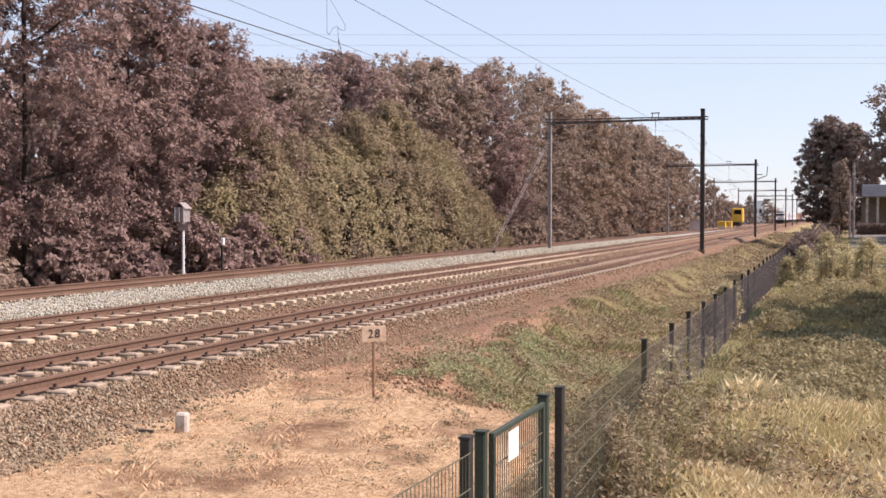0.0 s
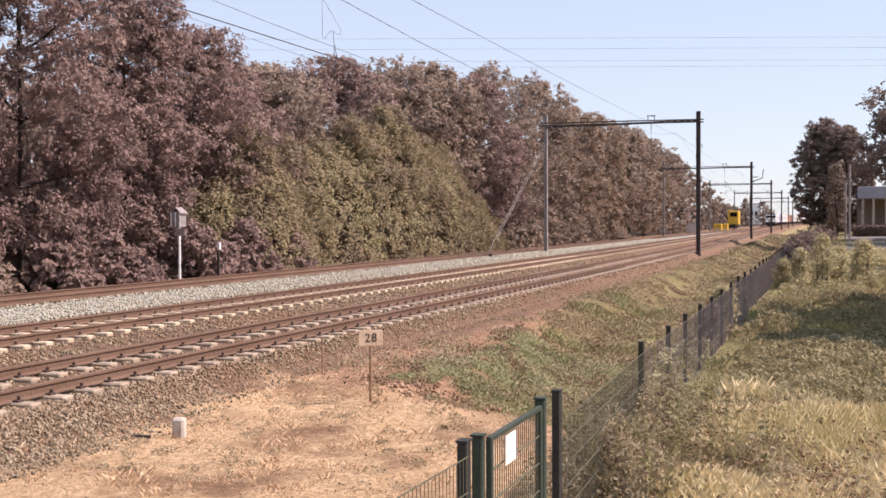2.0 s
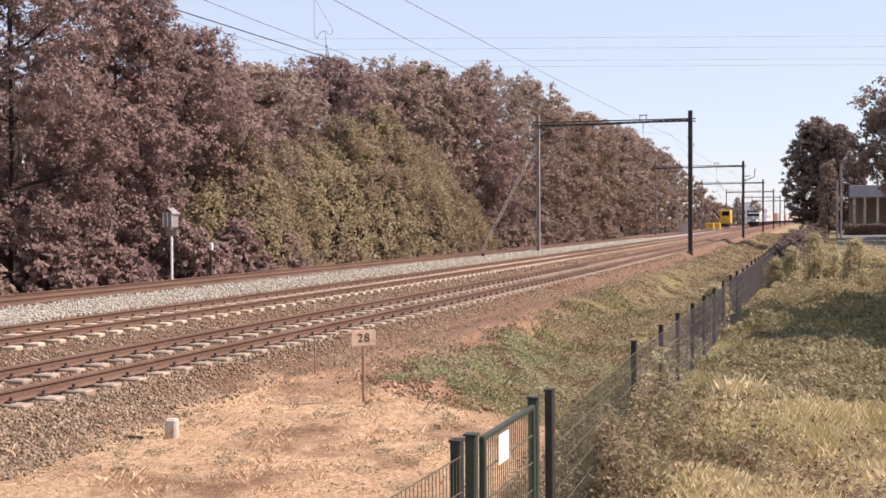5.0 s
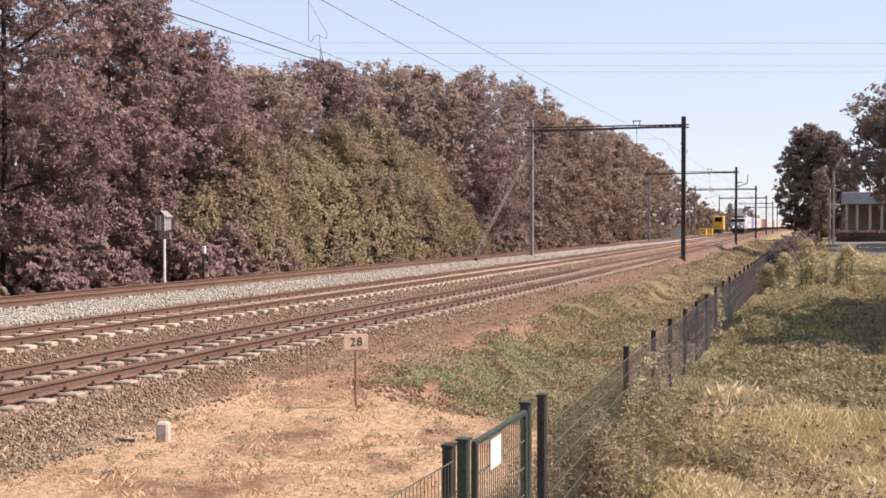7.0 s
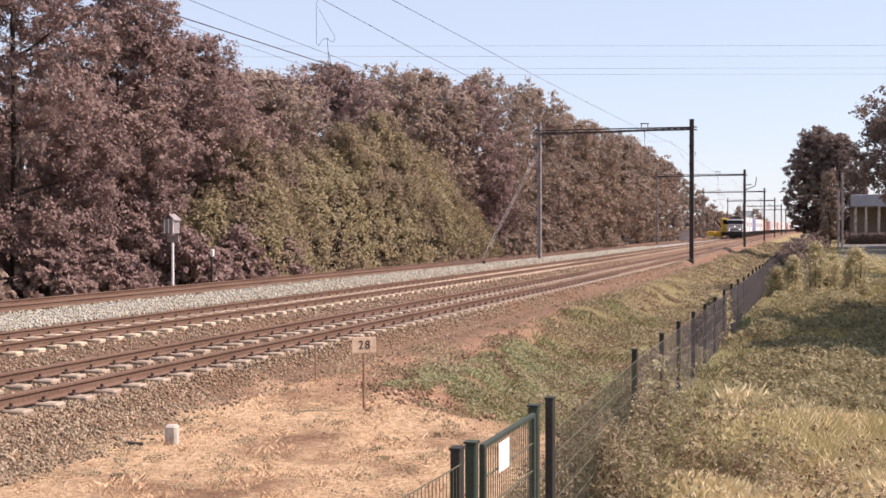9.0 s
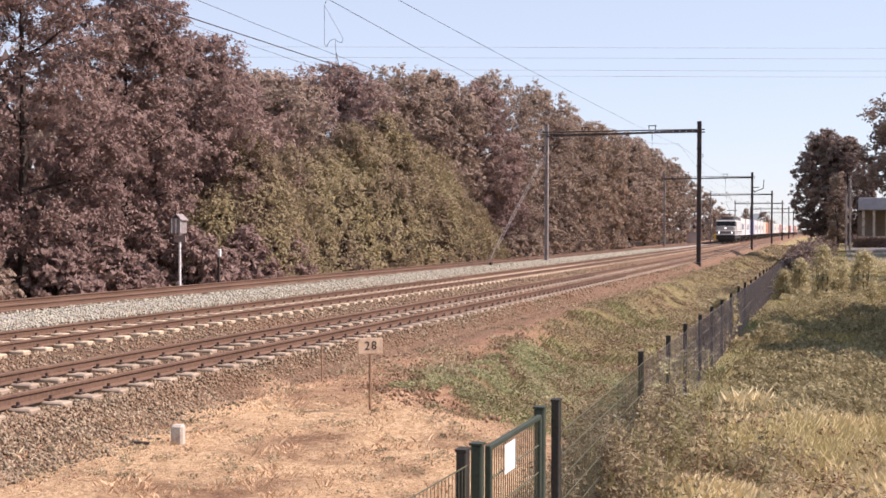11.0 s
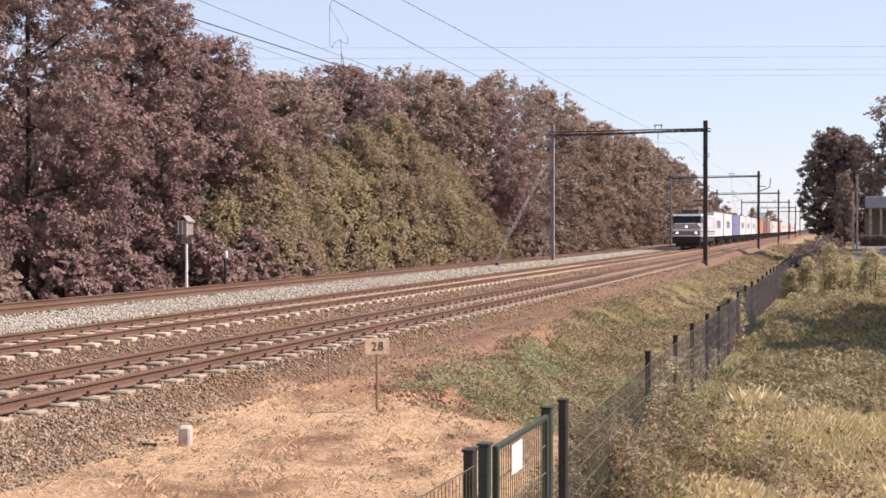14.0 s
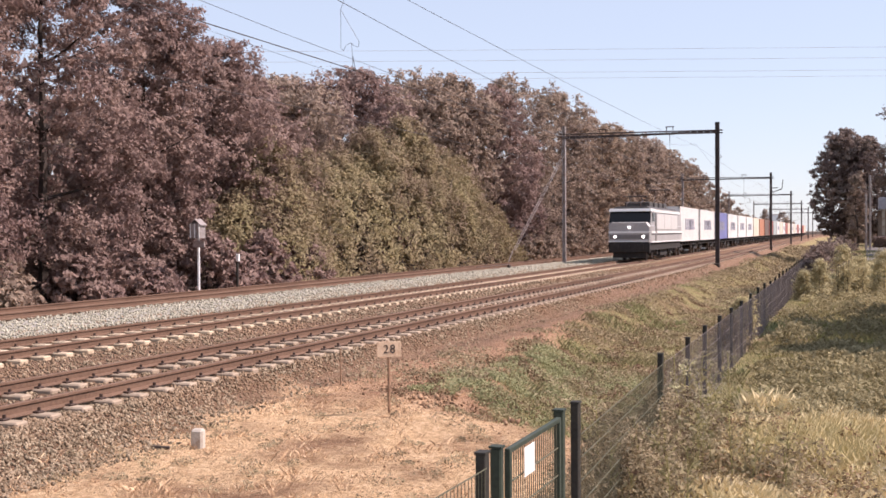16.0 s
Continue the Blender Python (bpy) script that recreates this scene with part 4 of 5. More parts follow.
def loop_shell(bm, sections):
    """Closed hull through outlines with the same number of corners."""
    rows = [[bm.verts.new(p) for p in s] for s in sections]
    n = len(rows[0])
    for a, b in zip(rows, rows[1:]):
        for k in range(n):
            bm.faces.new((a[k], a[(k + 1) % n], b[(k + 1) % n], b[k]))
    bm.faces.new(rows[0][::-1]), bm.faces.new(rows[-1])
    bmesh.ops.recalc_face_normals(bm, faces=bm.faces)


def wheelset(parent, y, r=0.55):
    bm = bmesh.new()
    for s in (-1, 1):
        rod(bm, (s * 0.69, y, r), (s * 0.82, y, r), r, seg=20)
        rod(bm, (s * 0.66, y, r), (s * 0.69, y, r), r + 0.03, seg=20)
        rod(bm, (s * 0.82, y, r), (s * 1.0, y, r), 0.14, seg=10)
    rod(bm, (-0.7, y, r), (0.7, y, r), 0.08, seg=8)
    return part("wheelset", bm, STEEL, parent)


def build_loco():
    """Front at y = 0, body towards +y."""
    th = thing("locomotive", "grey and white electric locomotive with black cab windows", "locomotive")
    W, Ln = 1.48, 16.3
    bm = bmesh.new()
    def ring_at(y, half, z0, z1, dz=0.0):
        return [(-half, y, z0), (half, y, z0), (half, y, z1 - 0.35 + dz), (half - 0.22, y, z1 - 0.06 + dz), (-half + 0.22, y, z1 - 0.06 + dz), (-half, y, z1 - 0.35 + dz)]
    loop_shell(bm, [ring_at(0.0, W - 0.1, 1.3, 2.7), ring_at(0.1, W - 0.03, 1.26, 2.74), ring_at(0.4, W, 1.24, 2.76), ring_at(Ln - 0.4, W, 1.24, 2.76), ring_at(Ln, W - 0.06, 1.28, 2.74)])
    part("lower_body", bm, LOCO_GREY, th)
    bm = bmesh.new()
    loop_shell(bm, [[(-W + 0.03, y, z0), (W - 0.03, y, z0), (W - 0.05, y2, z1), (-W + 0.05, y2, z1)] for y, y2, z0, z1 in ((0.12, 0.62, 2.3, 3.62), (Ln - 0.12, Ln - 0.62, 2.3, 3.62))])
    part("upper_body", bm, LOCO_GREY, th)
    bm = bmesh.new()
    loop_shell(bm, [[(-W + 0.05, 0.12, 2.66), (W - 0.05, 0.12, 2.66), (W - 0.08, 0.45, 3.4), (-W + 0.08, 0.45, 3.4)], [(-W + 0.028, 0.95, 2.66), (W - 0.028, 0.95, 2.66), (W - 0.04, 1.0, 3.4), (-W + 0.04, 1.0, 3.4)]])
    part("windscreen", bm, LOCO_GLASS, th, "wide black cab windscreen")
    bm = bmesh.new()
    loop_shell(bm, [[(-W, 0.3, 3.43), (W, 0.3, 3.43), (W - 0.06, 0.38, 3.63), (-W + 0.06, 0.38, 3.63)], [(-W, 2.6, 3.43), (W, 2.6, 3.43), (W - 0.06, 2.6, 3.63), (-W + 0.06, 2.6, 3.63)]])
    part("cab_brow", bm, LOCO_WHITE, th, "white brow above the cab windows")
    for z, h in ((1.98, 0.15), (1.36, 0.08)):
        bm = bmesh.new()
        box(bm, (0, -0.012, z), (2 * W - 0.1, 0.03, h))
        part("front_stripe", bm, LOCO_WHITE, th)
    bm = bmesh.new()
    box(bm, (0, -0.008, 1.66), (2 * W - 0.3, 0.03, 0.28))
    part("front_band", bm, LOCO_BAND, th, "darker grey lamp band")
    for s in (-1, 1):
        bm = bmesh.new()
        box(bm, (s * (W + 0.008), Ln / 2, 1.98), (0.024, Ln - 0.7, 0.17))
        part("side_stripe", bm, LOCO_WHITE, th, "white side stripe")
        bm = bmesh.new()
        box(bm, (s * (W + 0.004), Ln / 2, 1.84), (0.014, Ln - 0.8, 0.09))
        part("side_line", bm, LOCO_DARK, th, "thin dark side line")
        bm = bmesh.new()
        box(bm, (s * (W + 0.006), Ln / 2, 1.3), (0.02, Ln - 0.8, 0.09))
        part("sill_line", bm, LOCO_WHITE, th, "white line along the sill")
        bm = bmesh.new()
        box(bm, (s * (W - 0.02), Ln / 2, 3.46), (0.06, Ln - 3.0, 0.16))
        part("cornice", bm, LOCO_WHITE, th)
        for k in range(3):
            bm = bmesh.new()
            box(bm, (s * (W - 0.005), 4.55 + 3.5 * k, 2.72), (0.05, 3.42, 1.1), bevel=0.01)
            part("side_panel", bm, LOCO_PANEL, th)
        bm = bmesh.new()
        box(bm, (s * (W - 0.005), 2.4, 2.35), (0.05, 0.66, 1.95), bevel=0.01)
        part("cab_door", bm, LOCO_BAND, th, "darker grey cab door")
        bm = bmesh.new()
        box(bm, (s * (W - 0.02), 1.45, 3.04), (0.06, 0.7, 0.6))
        part("side_window", bm, LOCO_GLASS, th)
        bm = bmesh.new()
        rod(bm, (s * 0.98, -0.07, 1.67), (s * 0.98, -0.02, 1.67), 0.09, seg=14)
        part("headlight", bm, LAMP, th, "lit headlight")
        bm = bmesh.new()
        rod(bm, (s * 0.88, -0.55, 1.03), (s * 0.88, 0.05, 1.03), 0.1, seg=10)
        rod(bm, (s * 0.88, -0.6, 1.03), (s * 0.88, -0.55, 1.03), 0.24, seg=14)
        part("buffer", bm, LOCO_DARK, th)
    bm = bmesh.new()
    rod(bm, (0.0, -0.05, 2.32), (0.0, 0.1, 2.32), 0.085, seg=14)
    part("top_headlight", bm, LAMP, th, "lit centre headlight")
    bm = bmesh.new()
    box(bm, (0, 0.12, 0.92), (2.86, 0.32, 0.72), bevel=0.03)
    box(bm, (0, 0.2, 0.42), (2.3, 0.12, 0.42))
    rod(bm, (0, -0.4, 1.0), (0, 0.0, 1.0), 0.05, seg=6)
    part("buffer_beam", bm, LOCO_DARK, th)
    bm = bmesh.new()
    box(bm, (0, Ln / 2, 1.02), (2.7, Ln - 0.5, 0.6))
    box(bm, (0, Ln / 2, 0.55), (2.3, 3.2, 0.6))
    part("underframe", bm, LOCO_DARK, th)
    for c in (3.6, Ln - 3.6):
        bm = bmesh.new()
        for s in (-1, 1):
            box(bm, (s * 1.06, c, 0.62), (0.16, 3.9, 0.3), bevel=0.02)
            for d in (-1.3, 1.3):
                box(bm, (s * 1.1, c + d, 0.55), (0.2, 0.4, 0.4))
                rod(bm, (s * 1.12, c + d * 0.55, 0.55), (s * 1.12, c + d * 0.55, 0.95), 0.11, seg=8)
        box(bm, (0, c, 0.62), (2.1, 0.5, 0.2))
        bogie = part("bogie", bm, LOCO_DARK, th)
        for d in (-1.3, 1.3):
            wheelset(bogie, c + d, 0.58)
    bm = bmesh.new()
    loop_shell(bm, [[(-W + 0.1, y, 3.58), (W - 0.1, y, 3.58), (W - 0.45, y, 3.8), (-W + 0.45, y, 3.8)] for y in (1.0, Ln - 1.0)])
    part("roof", bm, LOCO_ROOF, th, "dark roof")
    for k in range(4):
        bm = bmesh.new()
        box(bm, (0, 4.0 + 2.3 * k, 3.95), (1.8, 1.5, 0.42), bevel=0.05)
        part("roof_box", bm, LOCO_ROOF, th)
    for y0, up in ((2.4, 0.5), (13.9, 1.35)):
        bm = bmesh.new()
        for s in (-1, 1):
            rod(bm, (s * 0.5, y0 - 0.7, 4.0), (s * 0.45, y0 + 0.7, 4.0 + up * 0.5), 0.035, seg=6)
            rod(bm, (s * 0.45, y0 + 0.7, 4.0 + up * 0.5), (s * 0.4, y0, 4.0 + up), 0.03, seg=6)
            rod(bm, (s * 0.5, y0 - 0.8, 3.78), (s * 0.5, y0 - 0.8, 4.05), 0.07, seg=8)
        rod(bm, (-0.85, y0, 4.02 + up), (0.85, y0, 4.02 + up), 0.045, seg=6)
        rod(bm, (-0.5, y0 - 0.7, 4.0), (0.5, y0 - 0.7, 4.0), 0.035, seg=6)
        part("pantograph", bm, MASTSTEEL, th)
    return th


def box_mat(name, c):
    return mat(name, tuple(x * 0.88 for x in c), c, 0.8, 0.5, 0.0, wear=tuple(x * 0.75 for x in c), spec=0.4)


PAINTS = {"white": (0.74, 0.71, 0.68), "cream": (0.72, 0.62, 0.5), "blue": (0.17, 0.18, 0.4), "orange": (0.5, 0.2, 0.11), "red": (0.36, 0.1, 0.08),
          "grey": (0.4, 0.45, 0.45), "brown": (0.14, 0.085, 0.07), "teal": (0.3, 0.42, 0.42)}
PAINTS = {k: box_mat("container_" + k, v) for k, v in PAINTS.items()}
MARK = plain("container_marking", (0.3, 0.3, 0.36), 0.6)
LEN, GAP = 13.7, 1.1


def build_wagon():
    th = thing("container_wagon", "dark skeletal flat wagon on two bogies", "wagon", group="container wagons")
    bm = bmesh.new()
    for s in (-1, 1):
        box(bm, (s * 0.9, LEN / 2, 1.0), (0.16, LEN, 0.3))
    for k in range(8):
        box(bm, (0, 0.1 + k * (LEN - 0.2) / 7, 1.03), (2.3, 0.18, 0.2))
    box(bm, (0, LEN / 2, 0.85), (0.4, LEN, 0.35))
    part("frame", bm, LOCO_DARK, th)
    for y in (1.8, LEN - 1.8):
        bm = bmesh.new()
        for s in (-1, 1):
            box(bm, (s * 1.02, y, 0.52), (0.12, 2.3, 0.22), bevel=0.02)
            box(bm, (s * 1.03, y, 0.7), (0.14, 0.5, 0.3))
        box(bm, (0, y, 0.66), (2.06, 0.36, 0.18))
        bogie = part("bogie", bm, LOCO_DARK, th)
        for d in (-0.9, 0.9):
            wheelset(bogie, y + d, 0.46)
    for y in (-0.25, LEN + 0.25):
        for s in (-1, 1):
            bm = bmesh.new()
            rod(bm, (s * 0.88, y - 0.25, 1.02), (s * 0.88, y + 0.25, 1.02), 0.12, seg=8)
            part("buffer", bm, LOCO_DARK, th)
    return th


def build_container(paint, marking, name, h=2.9):
    th = thing("shipping_container", name, "container", group="shipping containers")
    y0, y1 = 0.1, LEN - 0.1
    bm = bmesh.new()
    n = 46
    for s in (-1, 1):
        pts = []
        for k in range(n):
            f = (y0 + 0.15) + (y1 - y0 - 0.3) * k / (n - 1)
            pts.append((s * (1.21 if (k // 2) % 2 else 1.185), f))
        a = [bm.verts.new((x, y, 1.3)) for x, y in pts]
        b = [bm.verts.new((x, y, 1.2 + h - 0.1)) for x, y in pts]
        for k in range(n - 1):
            bm.faces.new((a[k], a[k + 1], b[k + 1], b[k]))
    bmesh.ops.recalc_face_normals(bm, faces=bm.faces)
    box(bm, (0, (y0 + y1) / 2, 1.2 + h / 2), (2.34, y1 - y0 - 0.1, h - 0.06))
    part("shell", bm, PAINTS[paint], th)
    bm = bmesh.new()
    for s in (-1, 1):
        for y in (y0 + 0.08, y1 - 0.08):
            box(bm, (s * 1.15, y, 1.2 + h / 2), (0.14, 0.16, h))
        for z in (1.24, 1.2 + h - 0.06):
            box(bm, (s * 1.17, (y0 + y1) / 2, z), (0.1, y1 - y0, 0.12))
    for y in (y0 + 0.05, y1 - 0.05):
        for z in (1.24, 1.2 + h - 0.06):
            box(bm, (0, y, z), (2.4, 0.1, 0.12))
    part("corner_frame", bm, PAINTS[paint], th)
    bm = bmesh.new()
    for s in (-0.58, 0.58):
        box(bm, (s, y0 - 0.01, 1.2 + h / 2), (1.1, 0.04, h - 0.25))
        for d in (-0.25, 0.25):
            rod(bm, (s + d, y0 - 0.05, 1.35), (s + d, y0 - 0.05, 1.05 + h), 0.025, seg=6)
    part("doors", bm, PAINTS[paint], th)
    if marking:
        bm = bmesh.new()
        for k in range(7):
            box(bm, (1.222, 3.9 + 0.95 * k, 2.65), (0.012, 0.55, 0.95))
            if k % 2 == 0:
                box(bm, (1.222, 4.35 + 0.95 * k, 2.3), (0.012, 0.4, 0.22))
        part("marking", bm, MARK, th, "grey block marking")
    return th


loco = build_loco()
wagon = build_wagon()
SEQ = ["white", "white", "blue", "white", "white", "white", "cream", "orange", "brown", "red", "grey", "white", "cream", "white", "red", "cream", "white", "white", "cream", "white", "red", "white", "white", "red", "cream"]
proto, TRAIN = {}, [(loco, 0.0)]
for k, paint in enumerate(SEQ):
    back = 17.0 + k * (LEN + GAP)
    w = wagon if k == 0 else copy_thing(wagon, pose(0, 0, 0))
    if paint not in proto:
        c = proto[paint] = build_container(paint, paint in ("white", "blue"), paint + " steel shipping container riding on a flat wagon")
    else:
        c = copy_thing(proto[paint], pose(0, 0, 0))
    TRAIN += [(w, back), (c, back)]
SPEED, FRONT = 20.65, 408.2          # m/s towards the camera; the front's place at 0 s


def motions():
    for ob, back in TRAIN:
        rows = []
        for k in range(9):
            t = 2.0 * k
            y = FRONT - SPEED * t + back
            a, b = float(off(y)), float(off(y + 13))
            rows.append((t, pose(T2 + a, y, 0, 0, 0, -math.degrees(math.atan2(b - a, 13.0)))))
        walk(ob, rows)


# ---- grass, weeds ----
def blades(name, x, y, h, w, lean, material, label, category="grass"):
    """Grass blades: tapered, leaning slivers rooted in the ground."""
    n = len(x)
    z = height(x, y)
    a, b = RNG.uniform(0, 6.3, n), RNG.uniform(0, 6.3, n)
    l = h * lean * RNG.uniform(0.2, 1.3, n)
    base = np.stack([x, y, z - 0.02], -1)
    side = np.stack([np.cos(b), np.sin(b), np.zeros(n)], -1) * (w * RNG.uniform(0.6, 1.4, n))[:, None]
    bend = np.stack([np.cos(a), np.sin(a), np.zeros(n)], -1)
    mid = base + bend * (l * 0.35)[:, None] + np.array((0, 0, 1.0)) * (h * 0.6)[:, None]
    tip = base + bend * l[:, None] + np.array((0, 0, 1.0)) * h[:, None]
    q = np.stack([base - side, mid + side, tip], 1)
    return tagged(soup(name, q, 3, material), label, category, kind="stuff")


def sow(n, x0, x1, y0, y1, power=1.6):
    y = y0 + (y1 - y0) * RNG.uniform(0, 1, n) ** power
    return RNG.uniform(x0, x1, n) + off(y), y


# tall dry grass beside the fence
x, y = sow(170000, -1.7, 4.0, 9.5, 18.5, 1.5)
tall = np.clip(0.5 + 0.6 * vnoise(x, y, 1.6, 41), 0.1, 1.2)
keep = RNG.uniform(0, 1, len(x)) < (0.35 + 0.65 * smooth(0.2, 0.8, tall)) * (1 - smooth(15.5, 18, y + 0.7 * vnoise(x, y, 1.2, 48)))
x, y, tall = x[keep], y[keep], tall[keep]
blades("dry_grass", x, y, (0.1 + 0.22 * tall) * RNG.uniform(0.4, 1.2, len(x)), 0.0009 + 0.00006 * y, 0.6, STRAW, "tall dry straw-coloured grass on the verge")
# greener grass further on
x, y = sow(70000, -2.0, 8.0, 17, 95, 1.8)
blades("verge_grass", x, y, RNG.uniform(0.06, 0.24, len(x)) * (0.8 + 0.4 * vnoise(x, y, 3.0, 42)), 0.0016 + 0.00012 * y, 0.6, LAWN, "rough green grass on the verge")
# the ditch and the bank
x, y = sow(210000, -9.2, -2.0, 12.5, 140, 2.1)
g = grassy(x, y)
keep = RNG.uniform(0, 1, len(x)) < g * (0.55 + 0.45 * smooth(-0.4, 0.3, vnoise(x, y, 1.3, 43)))
x, y = x[keep], y[keep]
lush = smooth(-0.2, 0.6, vnoise(x, y, 2.6, 44)) * (y < 40)
blades("ditch_grass", x, y, (0.05 + 0.1 * lush) * RNG.uniform(0.5, 1.4, len(x)), 0.002 + 0.00016 * y, 0.8, LUSH, "short green grass in the shallow ditch")
# bleached straw on the sand
x, y = sow(170000, -9.0, -2.4, 7.5, 24, 1.3)
keep = (RNG.uniform(0, 1, len(x)) < 0.25 + 0.75 * smooth(-0.3, 0.5, vnoise(x, y, 0.9, 45))) & (grassy(x, y) < 0.8)
x, y = x[keep], y[keep]
blades("straw", x, y, RNG.uniform(0.01, 0.036, len(x)), 0.002, 2.6, SANDSTRAW, "flattened bleached straw on sandy soil")


x, y = sow(26000, -8.6, -2.6, 8.0, 17, 1.2)
spot = vnoise(x, y, 0.75, 46) + 0.6 * vnoise(x, y, 0.3, 47)
keep = (spot > 0.45) & (grassy(x, y) < 0.9)
x, y = x[keep], y[keep]
blades("dry_tufts", x, y, RNG.uniform(0.03, 0.1, len(x)), 0.0028, 1.0, SANDSTRAW, "small dry grass tufts on the sandy verge")


def leafy(name, spots, material, label, size, category="weeds"):
    """Low leafy growth: sprays of leaves over the spots (x, y, radius, height, leaves)."""
    out = []
    for sx, sy, r, h, n in spots:
        a, q = RNG.uniform(0, 6.3, n), np.sqrt(RNG.uniform(0, 1, n))
        px, py = sx + np.cos(a) * q * r, sy + np.sin(a) * q * r
        pz = height(px, py) + h * (1 - 0.6 * q ** 2) * RNG.uniform(0.02, 1, n) ** 0.7
        out.append(np.stack([px, py, pz], -1))
    p = np.concatenate(out)
    up = np.tile(np.array((0.4, 0, 0.9)), (len(p), 1))
    return tagged(soup(name, leaf_quads(p, size * (1 + 0.012 * p[:, 1]), up), 3, material), label, category, kind="stuff")


rw = random.Random(5)
leafy("bramble", [(rw.uniform(-2.45, -1.7), rw.uniform(10.0, 13.8), rw.uniform(0.2, 0.42), rw.uniform(0.45, 1.0), 800) for k in range(34)] + [(rw.uniform(-2.5, -1.95), rw.uniform(9.1, 12.0), rw.uniform(0.15, 0.35), rw.uniform(0.35, 0.95), 620) for k in range(16)],
      LEAF_BRAMBLE, "tangled bramble and faded weeds growing through the fence", 0.02)
leafy("fence_weeds", [(-2.75 - 0.014 * (y - 6) + rw.uniform(-0.4, 0.1), y, rw.uniform(0.25, 0.45), rw.uniform(0.25, 0.6), 240) for y in [17 + 0.55 * k for k in range(70)]],
      LEAF_WEED, "green weeds along the foot of the fence", 0.034)
leafy("verge_weeds", [(wx, 16.2 + 11 * rw.random(), rw.uniform(0.3, 0.75), rw.uniform(0.1, 0.36) * (0.4 + 0.6 * smooth(-1.6, -0.2, wx)), 400) for wx in [rw.uniform(-1.7, 4.0) for k in range(230)]],
      LEAF_WEED, "leafy grey-green weeds matted over the verge", 0.036)
leafy("shade_weeds", [(rw.uniform(-1.9, 6.5), 26 + 34 * rw.random() ** 1.3, rw.uniform(0.3, 0.8), rw.uniform(0.15, 0.6), 300) for k in range(190)],
      LEAF_WEED, "ragged green weeds on the shaded verge", 0.032)
leafy("dead_weeds", [(rw.uniform(-1.7, 4.5), rw.uniform(9.5, 15), rw.uniform(0.12, 0.3), rw.uniform(0.25, 0.45), 120) for k in range(130)],
      mat("dead_weed_leaves", (0.14, 0.075, 0.04), (0.25, 0.15, 0.08), 6.0, 0.8), "brown withered weeds in dry grass", 0.02)
leafy("ditch_dead_weeds", [(float(off(yy)) + rw.uniform(-7.2, -2.7), yy, rw.uniform(0.12, 0.4), rw.uniform(0.08, 0.25), 150) for yy in [15.5 + 34 * rw.random() ** 1.4 for k in range(130)]],
      mat("dead_bank_leaves", (0.13, 0.075, 0.045), (0.27, 0.165, 0.1), 6.0, 0.8), "dark withered weeds on the bank", 0.02)
leafy("ditch_weeds", [(rw.uniform(-5.6, -2.8), 15.5 + 30 * rw.random() ** 1.4, rw.uniform(0.2, 0.5), rw.uniform(0.08, 0.22), 260) for k in range(170)],
      LEAF_WEED, "low green weeds in the ditch", 0.022)
leafy("faded_weeds", [(rw.uniform(-1.8, 4.2), 9.6 + 3.6 * rw.random(), rw.uniform(0.2, 0.5), rw.uniform(0.2, 0.5), 260) for k in range(75)],
      LEAF_BRAMBLE, "faded brown and green weeds in the near verge", 0.026)
leafy("ditch_greens", [(rw.uniform(-7.0, -3.9) + 0.3, 16.8 + 7.5 * rw.random(), rw.uniform(0.25, 0.6), rw.uniform(0.06, 0.16), 420) for k in range(105)],
      LEAF_GREEN, "fresh low green weeds on the ditch bank", 0.021)
leafy("far_bank_weeds", [(float(off(yy)) + rw.uniform(-7.5, -2.4), yy, rw.uniform(0.5, 1.2), rw.uniform(0.15, 0.6), 200) for yy in [72 + 150 * rw.random() ** 1.3 for k in range(190)]],
      LEAF_BRAMBLE, "brownish weeds along the far bank", 0.04)
leafy("bank_weeds", [(float(off(yy)) + rw.uniform(-7.9, -3.0), yy, rw.uniform(0.3, 0.8), rw.uniform(0.1, 0.3), 230) for yy in [18 + 62 * rw.random() ** 1.3 for k in range(230)]],
      LEAF_BRAMBLE, "low brownish weeds over the railway bank", 0.026)
leafy("sand_weeds", [(rw.uniform(-8.3, -4.0), rw.uniform(9.5, 16), rw.uniform(0.06, 0.2), rw.uniform(0.04, 0.12), 60) for k in range(100)],
      LEAF_BRAMBLE, "small withered weeds on the sandy bank", 0.014)


def tall_weed(x, y, h, head, label):
    z = float(height(x, y))
    th = thing("tall_weed", label, "weed", pose(x, y, z), "tall weeds")
    r = random.Random(int(x * 100 + y * 37))
    bm = bmesh.new()
    tips = []
    a = Vector((0, 0, -0.05))
    b = Vector((r.uniform(-0.1, 0.1), r.uniform(-0.1, 0.1), h))
    rod(bm, a, b, 0.006, 0.003, seg=5)
    tips.append(b)
    for k in range(7):
        c = a.lerp(b, r.uniform(0.45, 0.95))
        t = c + Vector((r.uniform(-0.16, 0.16), r.uniform(-0.16, 0.16), r.uniform(0.06, 0.2)))
        rod(bm, c, t, 0.004, 0.002, seg=4)
        tips.append(t)
    tagged(part("stalk", bm, LAWN, th), kind="stuff")
    p = np.concatenate([np.array(t) + RNG.normal(0, 1, (22, 3)) * (0.024, 0.024, 0.009) for t in tips])
    tagged(soup("flower_head", leaf_quads(p, np.full(len(p), 0.009)), 3, head, th), kind="stuff")
    q = np.stack([RNG.normal(0, 0.05, 60), RNG.normal(0, 0.05, 60), RNG.uniform(0.05, h * 0.8, 60)], -1)
    tagged(soup("foliage", leaf_quads(q, np.full(60, 0.035)), 3, LEAF_WEED, th), kind="stuff")


